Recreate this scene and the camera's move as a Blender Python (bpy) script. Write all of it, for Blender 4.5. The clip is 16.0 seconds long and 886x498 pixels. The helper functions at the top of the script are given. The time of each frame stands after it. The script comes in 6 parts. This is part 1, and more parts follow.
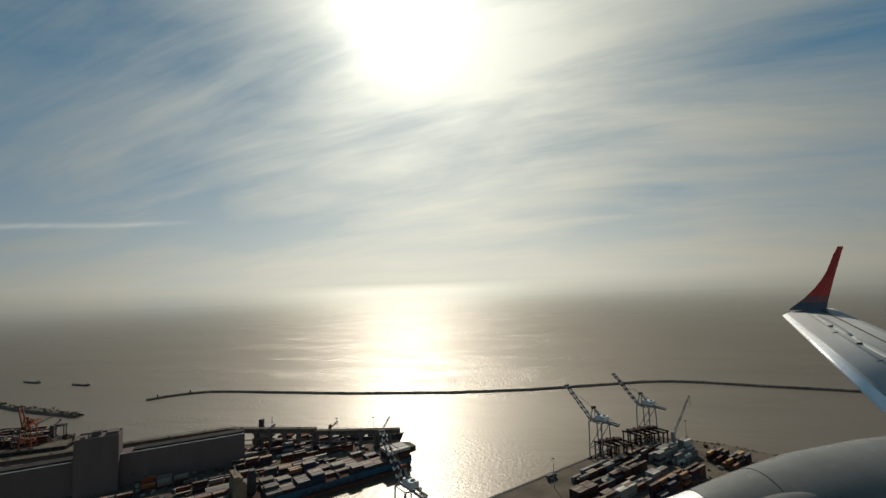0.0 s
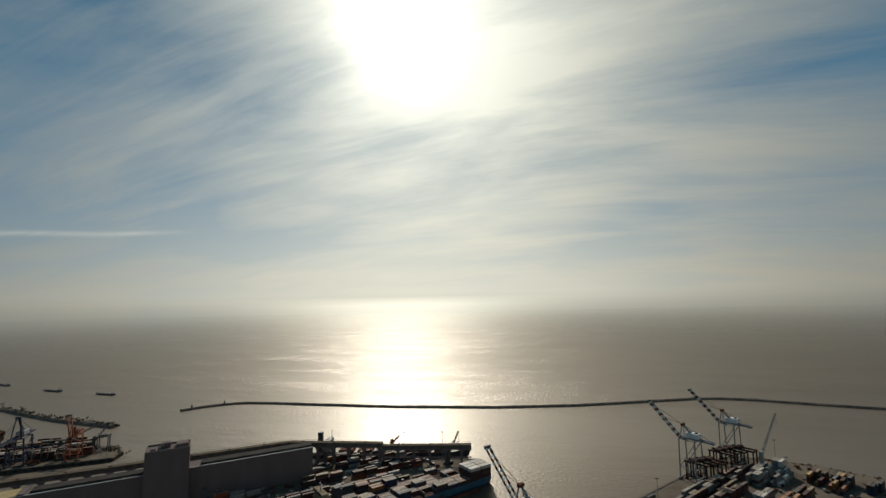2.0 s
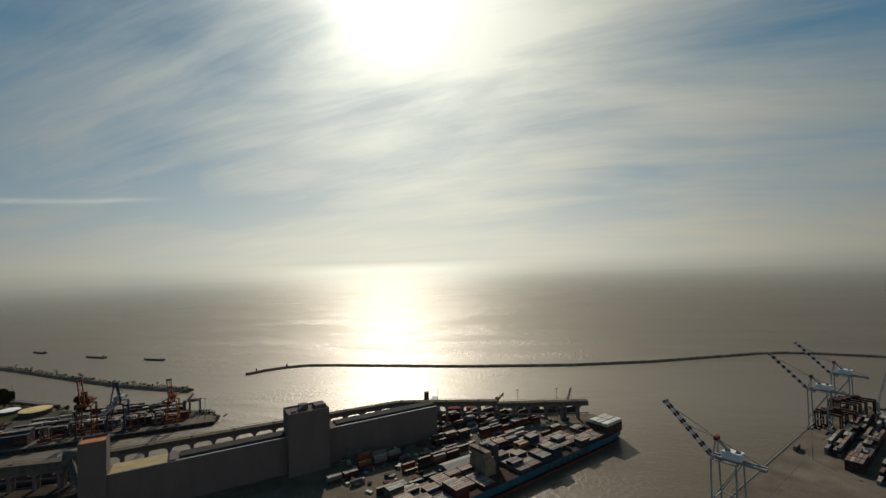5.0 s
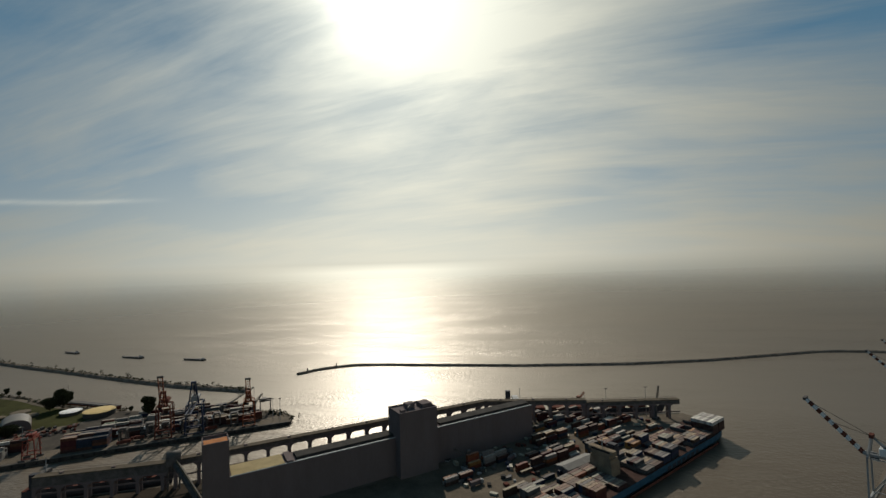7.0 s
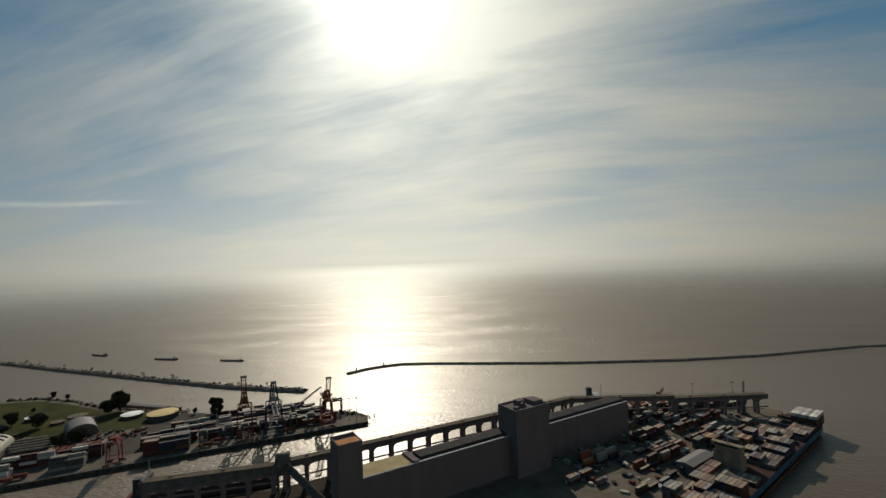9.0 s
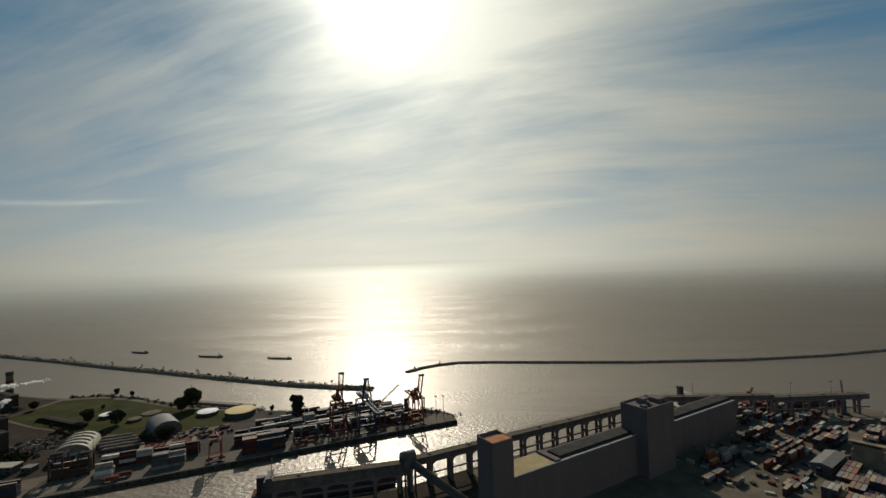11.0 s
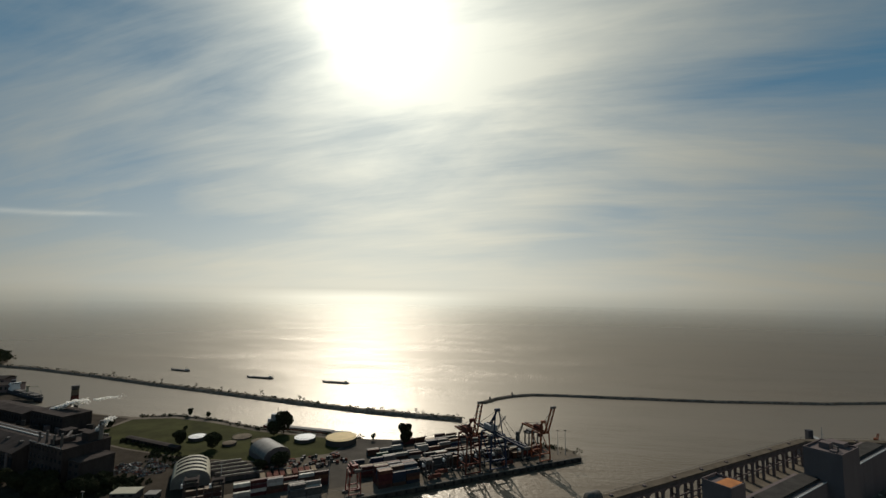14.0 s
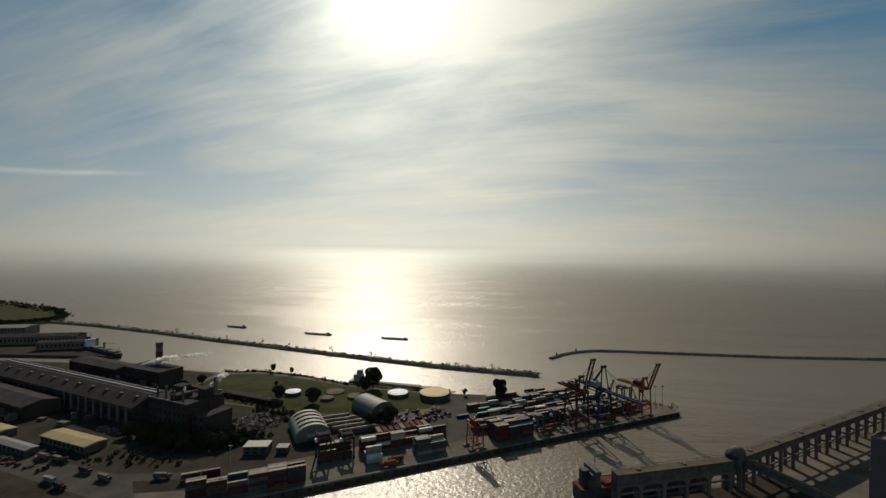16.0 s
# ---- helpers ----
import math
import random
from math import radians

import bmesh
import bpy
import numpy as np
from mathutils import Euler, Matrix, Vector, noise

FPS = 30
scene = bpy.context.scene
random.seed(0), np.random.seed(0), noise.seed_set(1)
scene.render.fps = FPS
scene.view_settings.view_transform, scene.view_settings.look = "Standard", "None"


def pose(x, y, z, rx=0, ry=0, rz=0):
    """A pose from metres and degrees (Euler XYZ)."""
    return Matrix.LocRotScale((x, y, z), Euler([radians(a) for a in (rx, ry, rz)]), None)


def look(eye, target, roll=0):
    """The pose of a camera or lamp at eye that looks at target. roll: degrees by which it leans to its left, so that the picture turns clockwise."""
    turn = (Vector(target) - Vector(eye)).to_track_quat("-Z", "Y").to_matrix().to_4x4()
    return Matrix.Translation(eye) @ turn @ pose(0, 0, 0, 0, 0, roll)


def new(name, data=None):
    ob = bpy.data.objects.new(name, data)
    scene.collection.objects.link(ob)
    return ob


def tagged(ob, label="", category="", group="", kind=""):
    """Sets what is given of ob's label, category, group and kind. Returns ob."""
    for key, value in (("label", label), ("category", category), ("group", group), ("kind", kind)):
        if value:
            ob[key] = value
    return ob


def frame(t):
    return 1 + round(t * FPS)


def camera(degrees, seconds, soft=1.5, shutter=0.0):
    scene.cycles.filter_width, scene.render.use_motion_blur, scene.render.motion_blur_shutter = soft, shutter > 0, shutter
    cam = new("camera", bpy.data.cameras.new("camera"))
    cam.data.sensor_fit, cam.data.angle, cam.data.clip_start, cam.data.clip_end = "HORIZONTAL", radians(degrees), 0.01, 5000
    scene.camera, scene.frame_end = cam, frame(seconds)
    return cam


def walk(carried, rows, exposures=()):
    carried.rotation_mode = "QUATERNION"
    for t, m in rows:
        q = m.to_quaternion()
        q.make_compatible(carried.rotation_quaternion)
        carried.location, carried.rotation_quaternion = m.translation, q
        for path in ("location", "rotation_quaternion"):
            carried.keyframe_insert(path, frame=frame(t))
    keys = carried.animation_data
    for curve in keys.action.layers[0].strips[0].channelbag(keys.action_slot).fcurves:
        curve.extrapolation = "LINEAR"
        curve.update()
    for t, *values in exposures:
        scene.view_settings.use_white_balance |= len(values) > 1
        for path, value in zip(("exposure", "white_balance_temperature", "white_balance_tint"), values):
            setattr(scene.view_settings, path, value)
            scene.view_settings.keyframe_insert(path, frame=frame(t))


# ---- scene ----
cam = camera(89.69, 16.0)
# t, x, y, z, yaw to the left, pitch, lean to the left
PATH = [
    (0, 1.01, 0.41, 150.00, 10.366, 4.577, -1.959),
    (0.5, -16.65, 1.04, 149.16, 10.867, 6.624, -1.620),
    (1, -34.53, 1.55, 148.33, 10.653, 7.727, -1.108),
    (1.5, -52.63, 1.94, 147.51, 10.633, 6.997, -1.253),
    (2, -70.91, 2.24, 146.70, 9.918, 6.362, -1.080),
    (2.5, -89.39, 2.44, 145.90, 9.301, 6.101, -1.000),
    (3, -108.03, 2.55, 145.12, 8.707, 5.185, -0.848),
    (3.5, -126.82, 2.58, 144.35, 8.077, 4.698, -0.961),
    (4, -145.76, 2.53, 143.59, 7.938, 3.519, -1.429),
    (6.5, -242.14, 1.50, 140.08, 8.593, 1.302, -1.728),
    (7, -261.65, 1.18, 139.43, 7.910, 1.964, -1.759),
    (7.5, -281.21, 0.85, 138.81, 7.344, 2.363, -1.752),
    (8, -300.81, 0.50, 138.21, 7.080, 2.305, -2.222),
    (8.5, -320.43, 0.15, 137.64, 7.205, 1.894, -2.219),
    (9, -340.06, -0.20, 137.09, 6.871, 2.016, -2.103),
    (11.5, -437.84, -1.58, 134.76, 6.778, 2.120, -1.700),
    (12, -457.23, -1.73, 134.39, 6.350, 2.360, -1.318),
    (12.5, -476.54, -1.83, 134.04, 6.932, 3.301, -1.300),
    (13, -495.75, -1.86, 133.73, 6.843, 4.604, -0.823),
    (13.5, -514.84, -1.81, 133.46, 6.303, 5.845, 0.082),
    (14, -533.81, -1.69, 133.22, 5.612, 5.665, 0.771),
    (14.5, -552.64, -1.47, 133.01, 5.825, 4.244, 0.643),
    (15, -571.31, -1.15, 132.85, 5.939, 2.575, 0.696),
    (15.5, -589.82, -0.74, 132.72, 5.918, 1.677, 0.566),
    (16, -608.15, -0.20, 132.63, 6.511, 0.181, 0.531),
]


def aimed(x, y, z, yaw, pitch, lean):
    """A level-based camera pose: yaw and pitch in degrees, then the lean about the view."""
    return pose(x, y, z, 0, 0, yaw) @ pose(0, 0, 0, 90 + pitch) @ pose(0, 0, 0, 0, 0, lean)


walk(cam, [(t, aimed(*p)) for t, *p in PATH])


# ---- light: hazy morning sun over a river ----
SUN_YAW, SUN_UP = 15.2, 33.3  # degrees to the left of +y, degrees above the horizon
SUN_DIR = Vector((-math.sin(radians(SUN_YAW)) * math.cos(radians(SUN_UP)),
                  math.cos(radians(SUN_YAW)) * math.cos(radians(SUN_UP)), math.sin(radians(SUN_UP))))


def node(tree, kind, **values):
    n = tree.nodes.new(kind)
    for key, value in values.items():
        if key == "operation":
            n.operation = value
        elif key == "blend_type":
            n.blend_type = value
        elif key == "data_type":
            n.data_type = value
        elif key == "sky_type":
            n.sky_type = value
        else:
            n.inputs[key.replace("_", " ")].default_value = value
    return n


def link(tree, a, b):
    tree.links.new(a, b)


def maths(tree, op, a, b=None, clamp=False):
    n = tree.nodes.new("ShaderNodeMath")
    n.operation, n.use_clamp = op, clamp
    for socket, value in zip(n.inputs, (a, b)):
        if value is None:
            continue
        if isinstance(value, (int, float)):
            socket.default_value = value
        else:
            tree.links.new(value, socket)
    return n.outputs[0]


def ramp(tree, fac, stops):
    n = tree.nodes.new("ShaderNodeValToRGB")
    el = n.color_ramp.elements
    while len(el) < len(stops):
        el.new(0.5)
    for e, (at, colour) in zip(el, stops):
        e.position = at
        e.color = (*colour, 1) if len(colour) == 3 else colour
    tree.links.new(fac, n.inputs[0])
    return n.outputs[0]


def blend(tree, fac, a, b, how="MIX"):
    n = tree.nodes.new("ShaderNodeMix")
    n.data_type, n.blend_type = "RGBA", how
    for socket, value in ((n.inputs[0], fac), (n.inputs[6], a), (n.inputs[7], b)):
        if isinstance(value, (int, float)):
            socket.default_value = value
        elif isinstance(value, tuple):
            socket.default_value = (*value, 1)
        else:
            tree.links.new(value, socket)
    return n.outputs[2]


world = bpy.data.worlds.new("hazy_sky")
scene.world = world
world.use_nodes = True
wt = world.node_tree
bg = wt.nodes["Background"]
sky = node(wt, "ShaderNodeTexSky", sky_type="NISHITA")
sky.sun_disc, sky.sun_elevation, sky.sun_rotation = False, radians(SUN_UP), radians(-SUN_YAW)
sky.air_density, sky.dust_density, sky.ozone_density = 1.0, 0.25, 3.0
coord = wt.nodes.new("ShaderNodeTexCoord")
split = wt.nodes.new("ShaderNodeSeparateXYZ")
link(wt, coord.outputs["Generated"], split.inputs[0])
up = split.outputs[2]
dot = node(wt, "ShaderNodeVectorMath", operation="DOT_PRODUCT")
link(wt, coord.outputs["Generated"], dot.inputs[0])
dot.inputs[1].default_value = SUN_DIR
off_sun = maths(wt, "ARCCOSINE", maths(wt, "MINIMUM", dot.outputs["Value"], 1.0))
# thin cirrus, drawn out in one direction, on a flat layer high above
high = maths(wt, "ADD", maths(wt, "MAXIMUM", up, 0.0), 0.20)
flat = wt.nodes.new("ShaderNodeCombineXYZ")
link(wt, maths(wt, "DIVIDE", split.outputs[0], high), flat.inputs[0])
link(wt, maths(wt, "DIVIDE", split.outputs[1], high), flat.inputs[1])
swung = node(wt, "ShaderNodeMapping", Rotation=(0, 0, radians(9)))
link(wt, flat.outputs[0], swung.inputs[0])
turned = node(wt, "ShaderNodeMapping", Location=(1.3, 0.4, 0), Scale=(0.66, 1.75, 1.0))
link(wt, swung.outputs[0], turned.inputs[0])
wisp = node(wt, "ShaderNodeTexNoise", Scale=1.2, Detail=8.0, Roughness=0.55, Distortion=0.5)
link(wt, turned.outputs[0], wisp.inputs["Vector"])
broad = node(wt, "ShaderNodeTexNoise", Scale=0.6, Detail=2.0, Roughness=0.5)
link(wt, flat.outputs[0], broad.inputs["Vector"])
combed = node(wt, "ShaderNodeMapping", Location=(0.2, 3.1, 0), Scale=(0.42, 3.4, 1.0))
link(wt, swung.outputs[0], combed.inputs[0])
strand = node(wt, "ShaderNodeTexNoise", Scale=2.4, Detail=8.0, Roughness=0.66, Distortion=1.2)
link(wt, combed.outputs[0], strand.inputs["Vector"])
veil = maths(wt, "ADD", maths(wt, "ADD", maths(wt, "MULTIPLY", wisp.outputs[0], 0.50), maths(wt, "MULTIPLY", strand.outputs[0], 0.12)), maths(wt, "MULTIPLY", broad.outputs[0], 0.56))
cloud = ramp(wt, veil, [(0.48, (0, 0, 0)), (0.74, (1, 1, 1))])
# haze aureole round the sun: narrow, middle and broad
core = maths(wt, "EXPONENT", maths(wt, "MULTIPLY", maths(wt, "POWER", maths(wt, "DIVIDE", off_sun, 0.075), 2.0), -1.0))
mid = maths(wt, "EXPONENT", maths(wt, "DIVIDE", off_sun, -0.16))
wide = maths(wt, "EXPONENT", maths(wt, "DIVIDE", off_sun, -0.42))
glow = maths(wt, "ADD", maths(wt, "MULTIPLY", core, 1.35), maths(wt, "MULTIPLY", mid, 0.22))
glow_colour = blend(wt, 1.0, (1.0, 0.955, 0.86), glow, "MULTIPLY")
ahead = maths(wt, "SUBTRACT", 1.12, maths(wt, "MULTIPLY", dot.outputs["Value"], 0.16))
ahead = maths(wt, "MULTIPLY", ahead, maths(wt, "SUBTRACT", 1.06, maths(wt, "MULTIPLY", maths(wt, "MAXIMUM", up, 0.0), 0.5)))
facing_sun = maths(wt, "MAXIMUM", maths(wt, "MULTIPLY", dot.outputs["Value"], -1.0), 0.0)
clear = blend(wt, 0.2, blend(wt, 1.0, (0.030, 0.158, 0.278), ahead, "MULTIPLY"), blend(wt, 1.0, sky.outputs[0], (0.02, 0.03, 0.035), "MULTIPLY"))
low = maths(wt, "EXPONENT", maths(wt, "DIVIDE", maths(wt, "ABSOLUTE", up), -0.24))
westward = maths(wt, "ADD", maths(wt, "ADD", maths(wt, "MULTIPLY", split.outputs[0], 0.18), maths(wt, "MULTIPLY", maths(wt, "MAXIMUM", split.outputs[0], 0.0), 0.16)), maths(wt, "MULTIPLY", maths(wt, "MINIMUM", maths(wt, "ADD", split.outputs[0], 0.30), 0.0), 0.55))
thick = maths(wt, "ADD", maths(wt, "ADD", maths(wt, "SUBTRACT", maths(wt, "MULTIPLY", cloud, 0.95), 0.55), westward), maths(wt, "ADD", maths(wt, "MULTIPLY", low, 0.62), maths(wt, "MULTIPLY", wide, 1.50)), True)
cloud_light = maths(wt, "ADD", maths(wt, "ADD", 0.085, maths(wt, "MULTIPLY", facing_sun, 0.92)), maths(wt, "MULTIPLY", wide, 1.34))
cloud_light = maths(wt, "MULTIPLY", cloud_light, maths(wt, "ADD", 1.01, maths(wt, "MULTIPLY", split.outputs[0], 0.17)))
cloud_colour = blend(wt, 1.0, blend(wt, maths(wt, "MULTIPLY", facing_sun, 1.6, True), (0.970, 0.985, 0.850), (1.0, 0.90, 0.76)), cloud_light, "MULTIPLY")
layered = blend(wt, thick, clear, cloud_colour)
lit = blend(wt, 1.0, layered, glow_colour, "ADD")
# one thin level streak of cirrus low in the west
rise = maths(wt, "SUBTRACT", maths(wt, "SUBTRACT", up, maths(wt, "MULTIPLY", split.outputs[0], 0.12)), 0.2145)
rise = maths(wt, "ADD", rise, maths(wt, "MULTIPLY", maths(wt, "SUBTRACT", wisp.outputs[0], 0.5), 0.012))
thread = maths(wt, "EXPONENT", maths(wt, "MULTIPLY", maths(wt, "POWER", maths(wt, "DIVIDE", rise, 0.0042), 2.0), -1.0))
thread = maths(wt, "MULTIPLY", thread, ramp(wt, maths(wt, "MULTIPLY", split.outputs[0], -1.0), [(0.62, (0, 0, 0)), (0.70, (1, 1, 1)), (0.92, (1, 1, 1)), (1.0, (0, 0, 0))]))
thread = maths(wt, "MULTIPLY", thread, maths(wt, "GREATER_THAN", split.outputs[1], 0.0))
lit = blend(wt, maths(wt, "MULTIPLY", maths(wt, "MULTIPLY", thread, strand.outputs[0]), 0.62), lit, (0.66, 0.68, 0.62))
# ground haze: a warm grey band that thickens towards the horizon, thicker inland
near = maths(wt, "EXPONENT", maths(wt, "DIVIDE", maths(wt, "ABSOLUTE", up), -0.17))
side = maths(wt, "MULTIPLY", maths(wt, "ADD", maths(wt, "ADD", 0.06, maths(wt, "MULTIPLY", facing_sun, 0.66)), maths(wt, "MULTIPLY", maths(wt, "EXPONENT", maths(wt, "DIVIDE", off_sun, -0.36)), 4.1)),
             maths(wt, "ADD", 1.0, maths(wt, "MULTIPLY", split.outputs[0], 0.14)))
haze_colour = blend(wt, 1.0, (0.985, 0.955, 0.795), side, "MULTIPLY")
hazy = blend(wt, maths(wt, "MULTIPLY", near, 0.88), lit, haze_colour)
# below the horizon: far river, haze and sun glitter painted into the sky
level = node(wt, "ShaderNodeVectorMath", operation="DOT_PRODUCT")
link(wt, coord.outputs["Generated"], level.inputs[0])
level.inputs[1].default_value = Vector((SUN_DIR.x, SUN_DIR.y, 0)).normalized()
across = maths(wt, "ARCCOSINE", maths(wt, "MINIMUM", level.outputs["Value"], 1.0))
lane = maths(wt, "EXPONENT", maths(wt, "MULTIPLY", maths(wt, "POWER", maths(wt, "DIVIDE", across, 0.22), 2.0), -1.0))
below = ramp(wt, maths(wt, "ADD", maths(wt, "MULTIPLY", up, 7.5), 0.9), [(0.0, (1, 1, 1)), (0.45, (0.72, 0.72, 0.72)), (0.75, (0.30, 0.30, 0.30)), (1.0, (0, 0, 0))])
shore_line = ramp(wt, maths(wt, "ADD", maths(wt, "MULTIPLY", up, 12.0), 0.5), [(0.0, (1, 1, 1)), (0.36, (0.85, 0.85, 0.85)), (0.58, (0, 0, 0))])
painted_far_water = blend(wt, 1.0, haze_colour, (0.435, 0.425, 0.39), "MULTIPLY")
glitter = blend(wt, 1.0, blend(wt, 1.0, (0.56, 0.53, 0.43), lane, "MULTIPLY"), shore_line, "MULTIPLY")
whole = blend(wt, 1.0, blend(wt, below, hazy, painted_far_water), glitter, "ADD")
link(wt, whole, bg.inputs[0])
bg.inputs[1].default_value = 1.0

sun_data = bpy.data.lights.new("sun", "SUN")
sun_data.energy, sun_data.angle, sun_data.color = 3.5, radians(0.6), (1.0, 0.93, 0.82)
sun = new("sun", sun_data)
sun.matrix_world = look((0, 0, 300), Vector((0, 0, 300)) - SUN_DIR)
scene.view_settings.exposure = 0.0


# ---- materials ----
def material(name, colour, rough=0.8, metal=0.0, vary=0.25, scale=0.4, bump=0.0, fine=6.0, per_object=0.0, streak=1.0):
    """A surface with broad stains and fine grain, in world metres."""
    m = bpy.data.materials.new(name)
    m.use_nodes = True
    t = m.node_tree
    b = t.nodes["Principled BSDF"]
    c = t.nodes.new("ShaderNodeTexCoord")
    mp = node(t, "ShaderNodeMapping", Scale=(1, 1, streak))
    geo = t.nodes.new("ShaderNodeNewGeometry")
    link(t, geo.outputs["Position"], mp.inputs[0])
    big = node(t, "ShaderNodeTexNoise", Scale=scale, Detail=5.0, Roughness=0.6)
    small = node(t, "ShaderNodeTexNoise", Scale=fine, Detail=4.0, Roughness=0.65)
    link(t, mp.outputs[0], big.inputs["Vector"])
    link(t, mp.outputs[0], small.inputs["Vector"])
    both = maths(t, "ADD", maths(t, "MULTIPLY", big.outputs[0], 0.65), maths(t, "MULTIPLY", small.outputs[0], 0.35))
    dark = tuple(v * (1 - vary) for v in colour)
    lightc = tuple(min(1.0, v * (1 + vary)) for v in colour)
    col = ramp(t, both, [(0.36, dark), (0.64, lightc)])
    if per_object:
        info = t.nodes.new("ShaderNodeObjectInfo")
        hsv = node(t, "ShaderNodeHueSaturation")
        pick = maths(t, "FRACT", maths(t, "ADD", info.outputs["Random"], geo.outputs["Random Per Island"]))
        link(t, maths(t, "ADD", 1 - per_object, maths(t, "MULTIPLY", pick, 2 * per_object)), hsv.inputs["Value"])
        link(t, maths(t, "ADD", 0.5 - 0.03, maths(t, "MULTIPLY", pick, 0.06)), hsv.inputs["Hue"])
        link(t, col, hsv.inputs["Color"])
        col = hsv.outputs[0]
    link(t, col, b.inputs["Base Color"])
    link(t, maths(t, "ADD", rough - 0.1, maths(t, "MULTIPLY", small.outputs[0], 0.2)), b.inputs["Roughness"])
    b.inputs["Metallic"].default_value = metal
    b.inputs["Specular IOR Level"].default_value = 0.03 if rough > 0.75 else 0.14
    if bump:
        bp = node(t, "ShaderNodeBump", Strength=0.6, Distance=bump)
        link(t, small.outputs[0], bp.inputs["Height"])
        link(t, bp.outputs[0], b.inputs["Normal"])
    return m


def water_material():
    """Silty river: a brown body under a rippled gloss that grows towards grazing view."""
    m = bpy.data.materials.new("river_water")
    m.use_nodes = True
    t = m.node_tree
    t.nodes.remove(t.nodes["Principled BSDF"])
    out = t.nodes["Material Output"]
    geo = t.nodes.new("ShaderNodeNewGeometry")
    mp = node(t, "ShaderNodeMapping", Rotation=(0, 0, radians(20)), Scale=(0.36, 1.0, 1.0))
    link(t, geo.outputs["Position"], mp.inputs[0])
    silt = node(t, "ShaderNodeTexNoise", Scale=0.006, Detail=4.0, Roughness=0.55)
    ripple = node(t, "ShaderNodeTexNoise", Scale=0.55, Detail=3.0, Roughness=0.6)
    swell = node(t, "ShaderNodeTexNoise", Scale=0.055, Detail=3.0, Roughness=0.5)
    chop = node(t, "ShaderNodeTexNoise", Scale=0.27, Detail=4.0, Roughness=0.55)
    patch = node(t, "ShaderNodeTexNoise", Scale=0.010, Detail=4.0, Roughness=0.6)
    for n in (silt, ripple, swell, patch):
        link(t, mp.outputs[0], n.inputs["Vector"])
    link(t, geo.outputs["Position"], chop.inputs["Vector"])
    rough_patch = ramp(t, patch.outputs[0], [(0.40, (0.08, 0.08, 0.08)), (0.62, (1, 1, 1))])
    # calm in the lee of the piers, rougher in the open river
    place = t.nodes.new("ShaderNodeSeparateXYZ")
    link(t, geo.outputs["Position"], place.inputs[0])
    offshore = ramp(t, maths(t, "DIVIDE", place.outputs[1], 1000.0), [(0.50, (0, 0, 0)), (0.66, (1, 1, 1))])
    fairway = ramp(t, maths(t, "DIVIDE", place.outputs[0], -1000.0), [(0.04, (0.24, 0.24, 0.24)), (0.26, (0.60, 0.60, 0.60))])
    open_ = maths(t, "MAXIMUM", offshore, fairway)
    small = maths(t, "ADD", maths(t, "MULTIPLY", ripple.outputs[0], 0.4), maths(t, "MULTIPLY", chop.outputs[0], 1.05))
    height = maths(t, "ADD", maths(t, "MULTIPLY", maths(t, "MULTIPLY", small, rough_patch), open_), maths(t, "MULTIPLY", maths(t, "MULTIPLY", swell.outputs[0], open_), 0.45))
    bp = node(t, "ShaderNodeBump", Strength=1.0, Distance=1.25)
    link(t, height, bp.inputs["Height"])
    body = node(t, "ShaderNodeBsdfDiffuse")
    link(t, ramp(t, silt.outputs[0], [(0.3, (0.060, 0.041, 0.023)), (0.7, (0.078, 0.053, 0.030))]), body.inputs["Color"])
    gloss = node(t, "ShaderNodeBsdfGlossy", Roughness=0.335, Color=(0.95, 0.90, 0.815, 1))
    link(t, bp.outputs[0], gloss.inputs["Normal"])
    sheen = node(t, "ShaderNodeBsdfGlossy", Roughness=0.58, Color=(0.95, 0.90, 0.815, 1))
    link(t, bp.outputs[0], sheen.inputs["Normal"])
    shine = node(t, "ShaderNodeMixShader", Fac=0.24)
    link(t, gloss.outputs[0], shine.inputs[1])
    link(t, sheen.outputs[0], shine.inputs[2])
    fres = node(t, "ShaderNodeFresnel", IOR=1.33)
    link(t, bp.outputs[0], fres.inputs["Normal"])
    graze = node(t, "ShaderNodeLayerWeight", Blend=0.5)
    grazing = maths(t, "MULTIPLY", maths(t, "POWER", graze.outputs["Facing"], 34.0), 0.10)
    mix = t.nodes.new("ShaderNodeMixShader")
    link(t, maths(t, "ADD", maths(t, "MAXIMUM", maths(t, "MINIMUM", fres.outputs[0], 0.20), 0.092), grazing), mix.inputs[0])
    link(t, body.outputs[0], mix.inputs[1])
    link(t, shine.outputs[0], mix.inputs[2])
    # far out the river fades to transparent, haze imitated by the sky behind
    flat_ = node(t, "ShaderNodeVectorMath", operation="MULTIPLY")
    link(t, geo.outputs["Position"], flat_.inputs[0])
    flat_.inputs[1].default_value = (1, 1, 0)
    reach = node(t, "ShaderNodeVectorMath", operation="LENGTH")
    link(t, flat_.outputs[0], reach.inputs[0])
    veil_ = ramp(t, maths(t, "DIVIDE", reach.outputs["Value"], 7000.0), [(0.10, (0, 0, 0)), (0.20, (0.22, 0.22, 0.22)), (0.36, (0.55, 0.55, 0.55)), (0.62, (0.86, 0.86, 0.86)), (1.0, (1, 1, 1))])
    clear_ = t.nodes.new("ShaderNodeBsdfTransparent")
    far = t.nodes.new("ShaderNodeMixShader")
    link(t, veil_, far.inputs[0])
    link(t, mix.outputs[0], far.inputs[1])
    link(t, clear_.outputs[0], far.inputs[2])
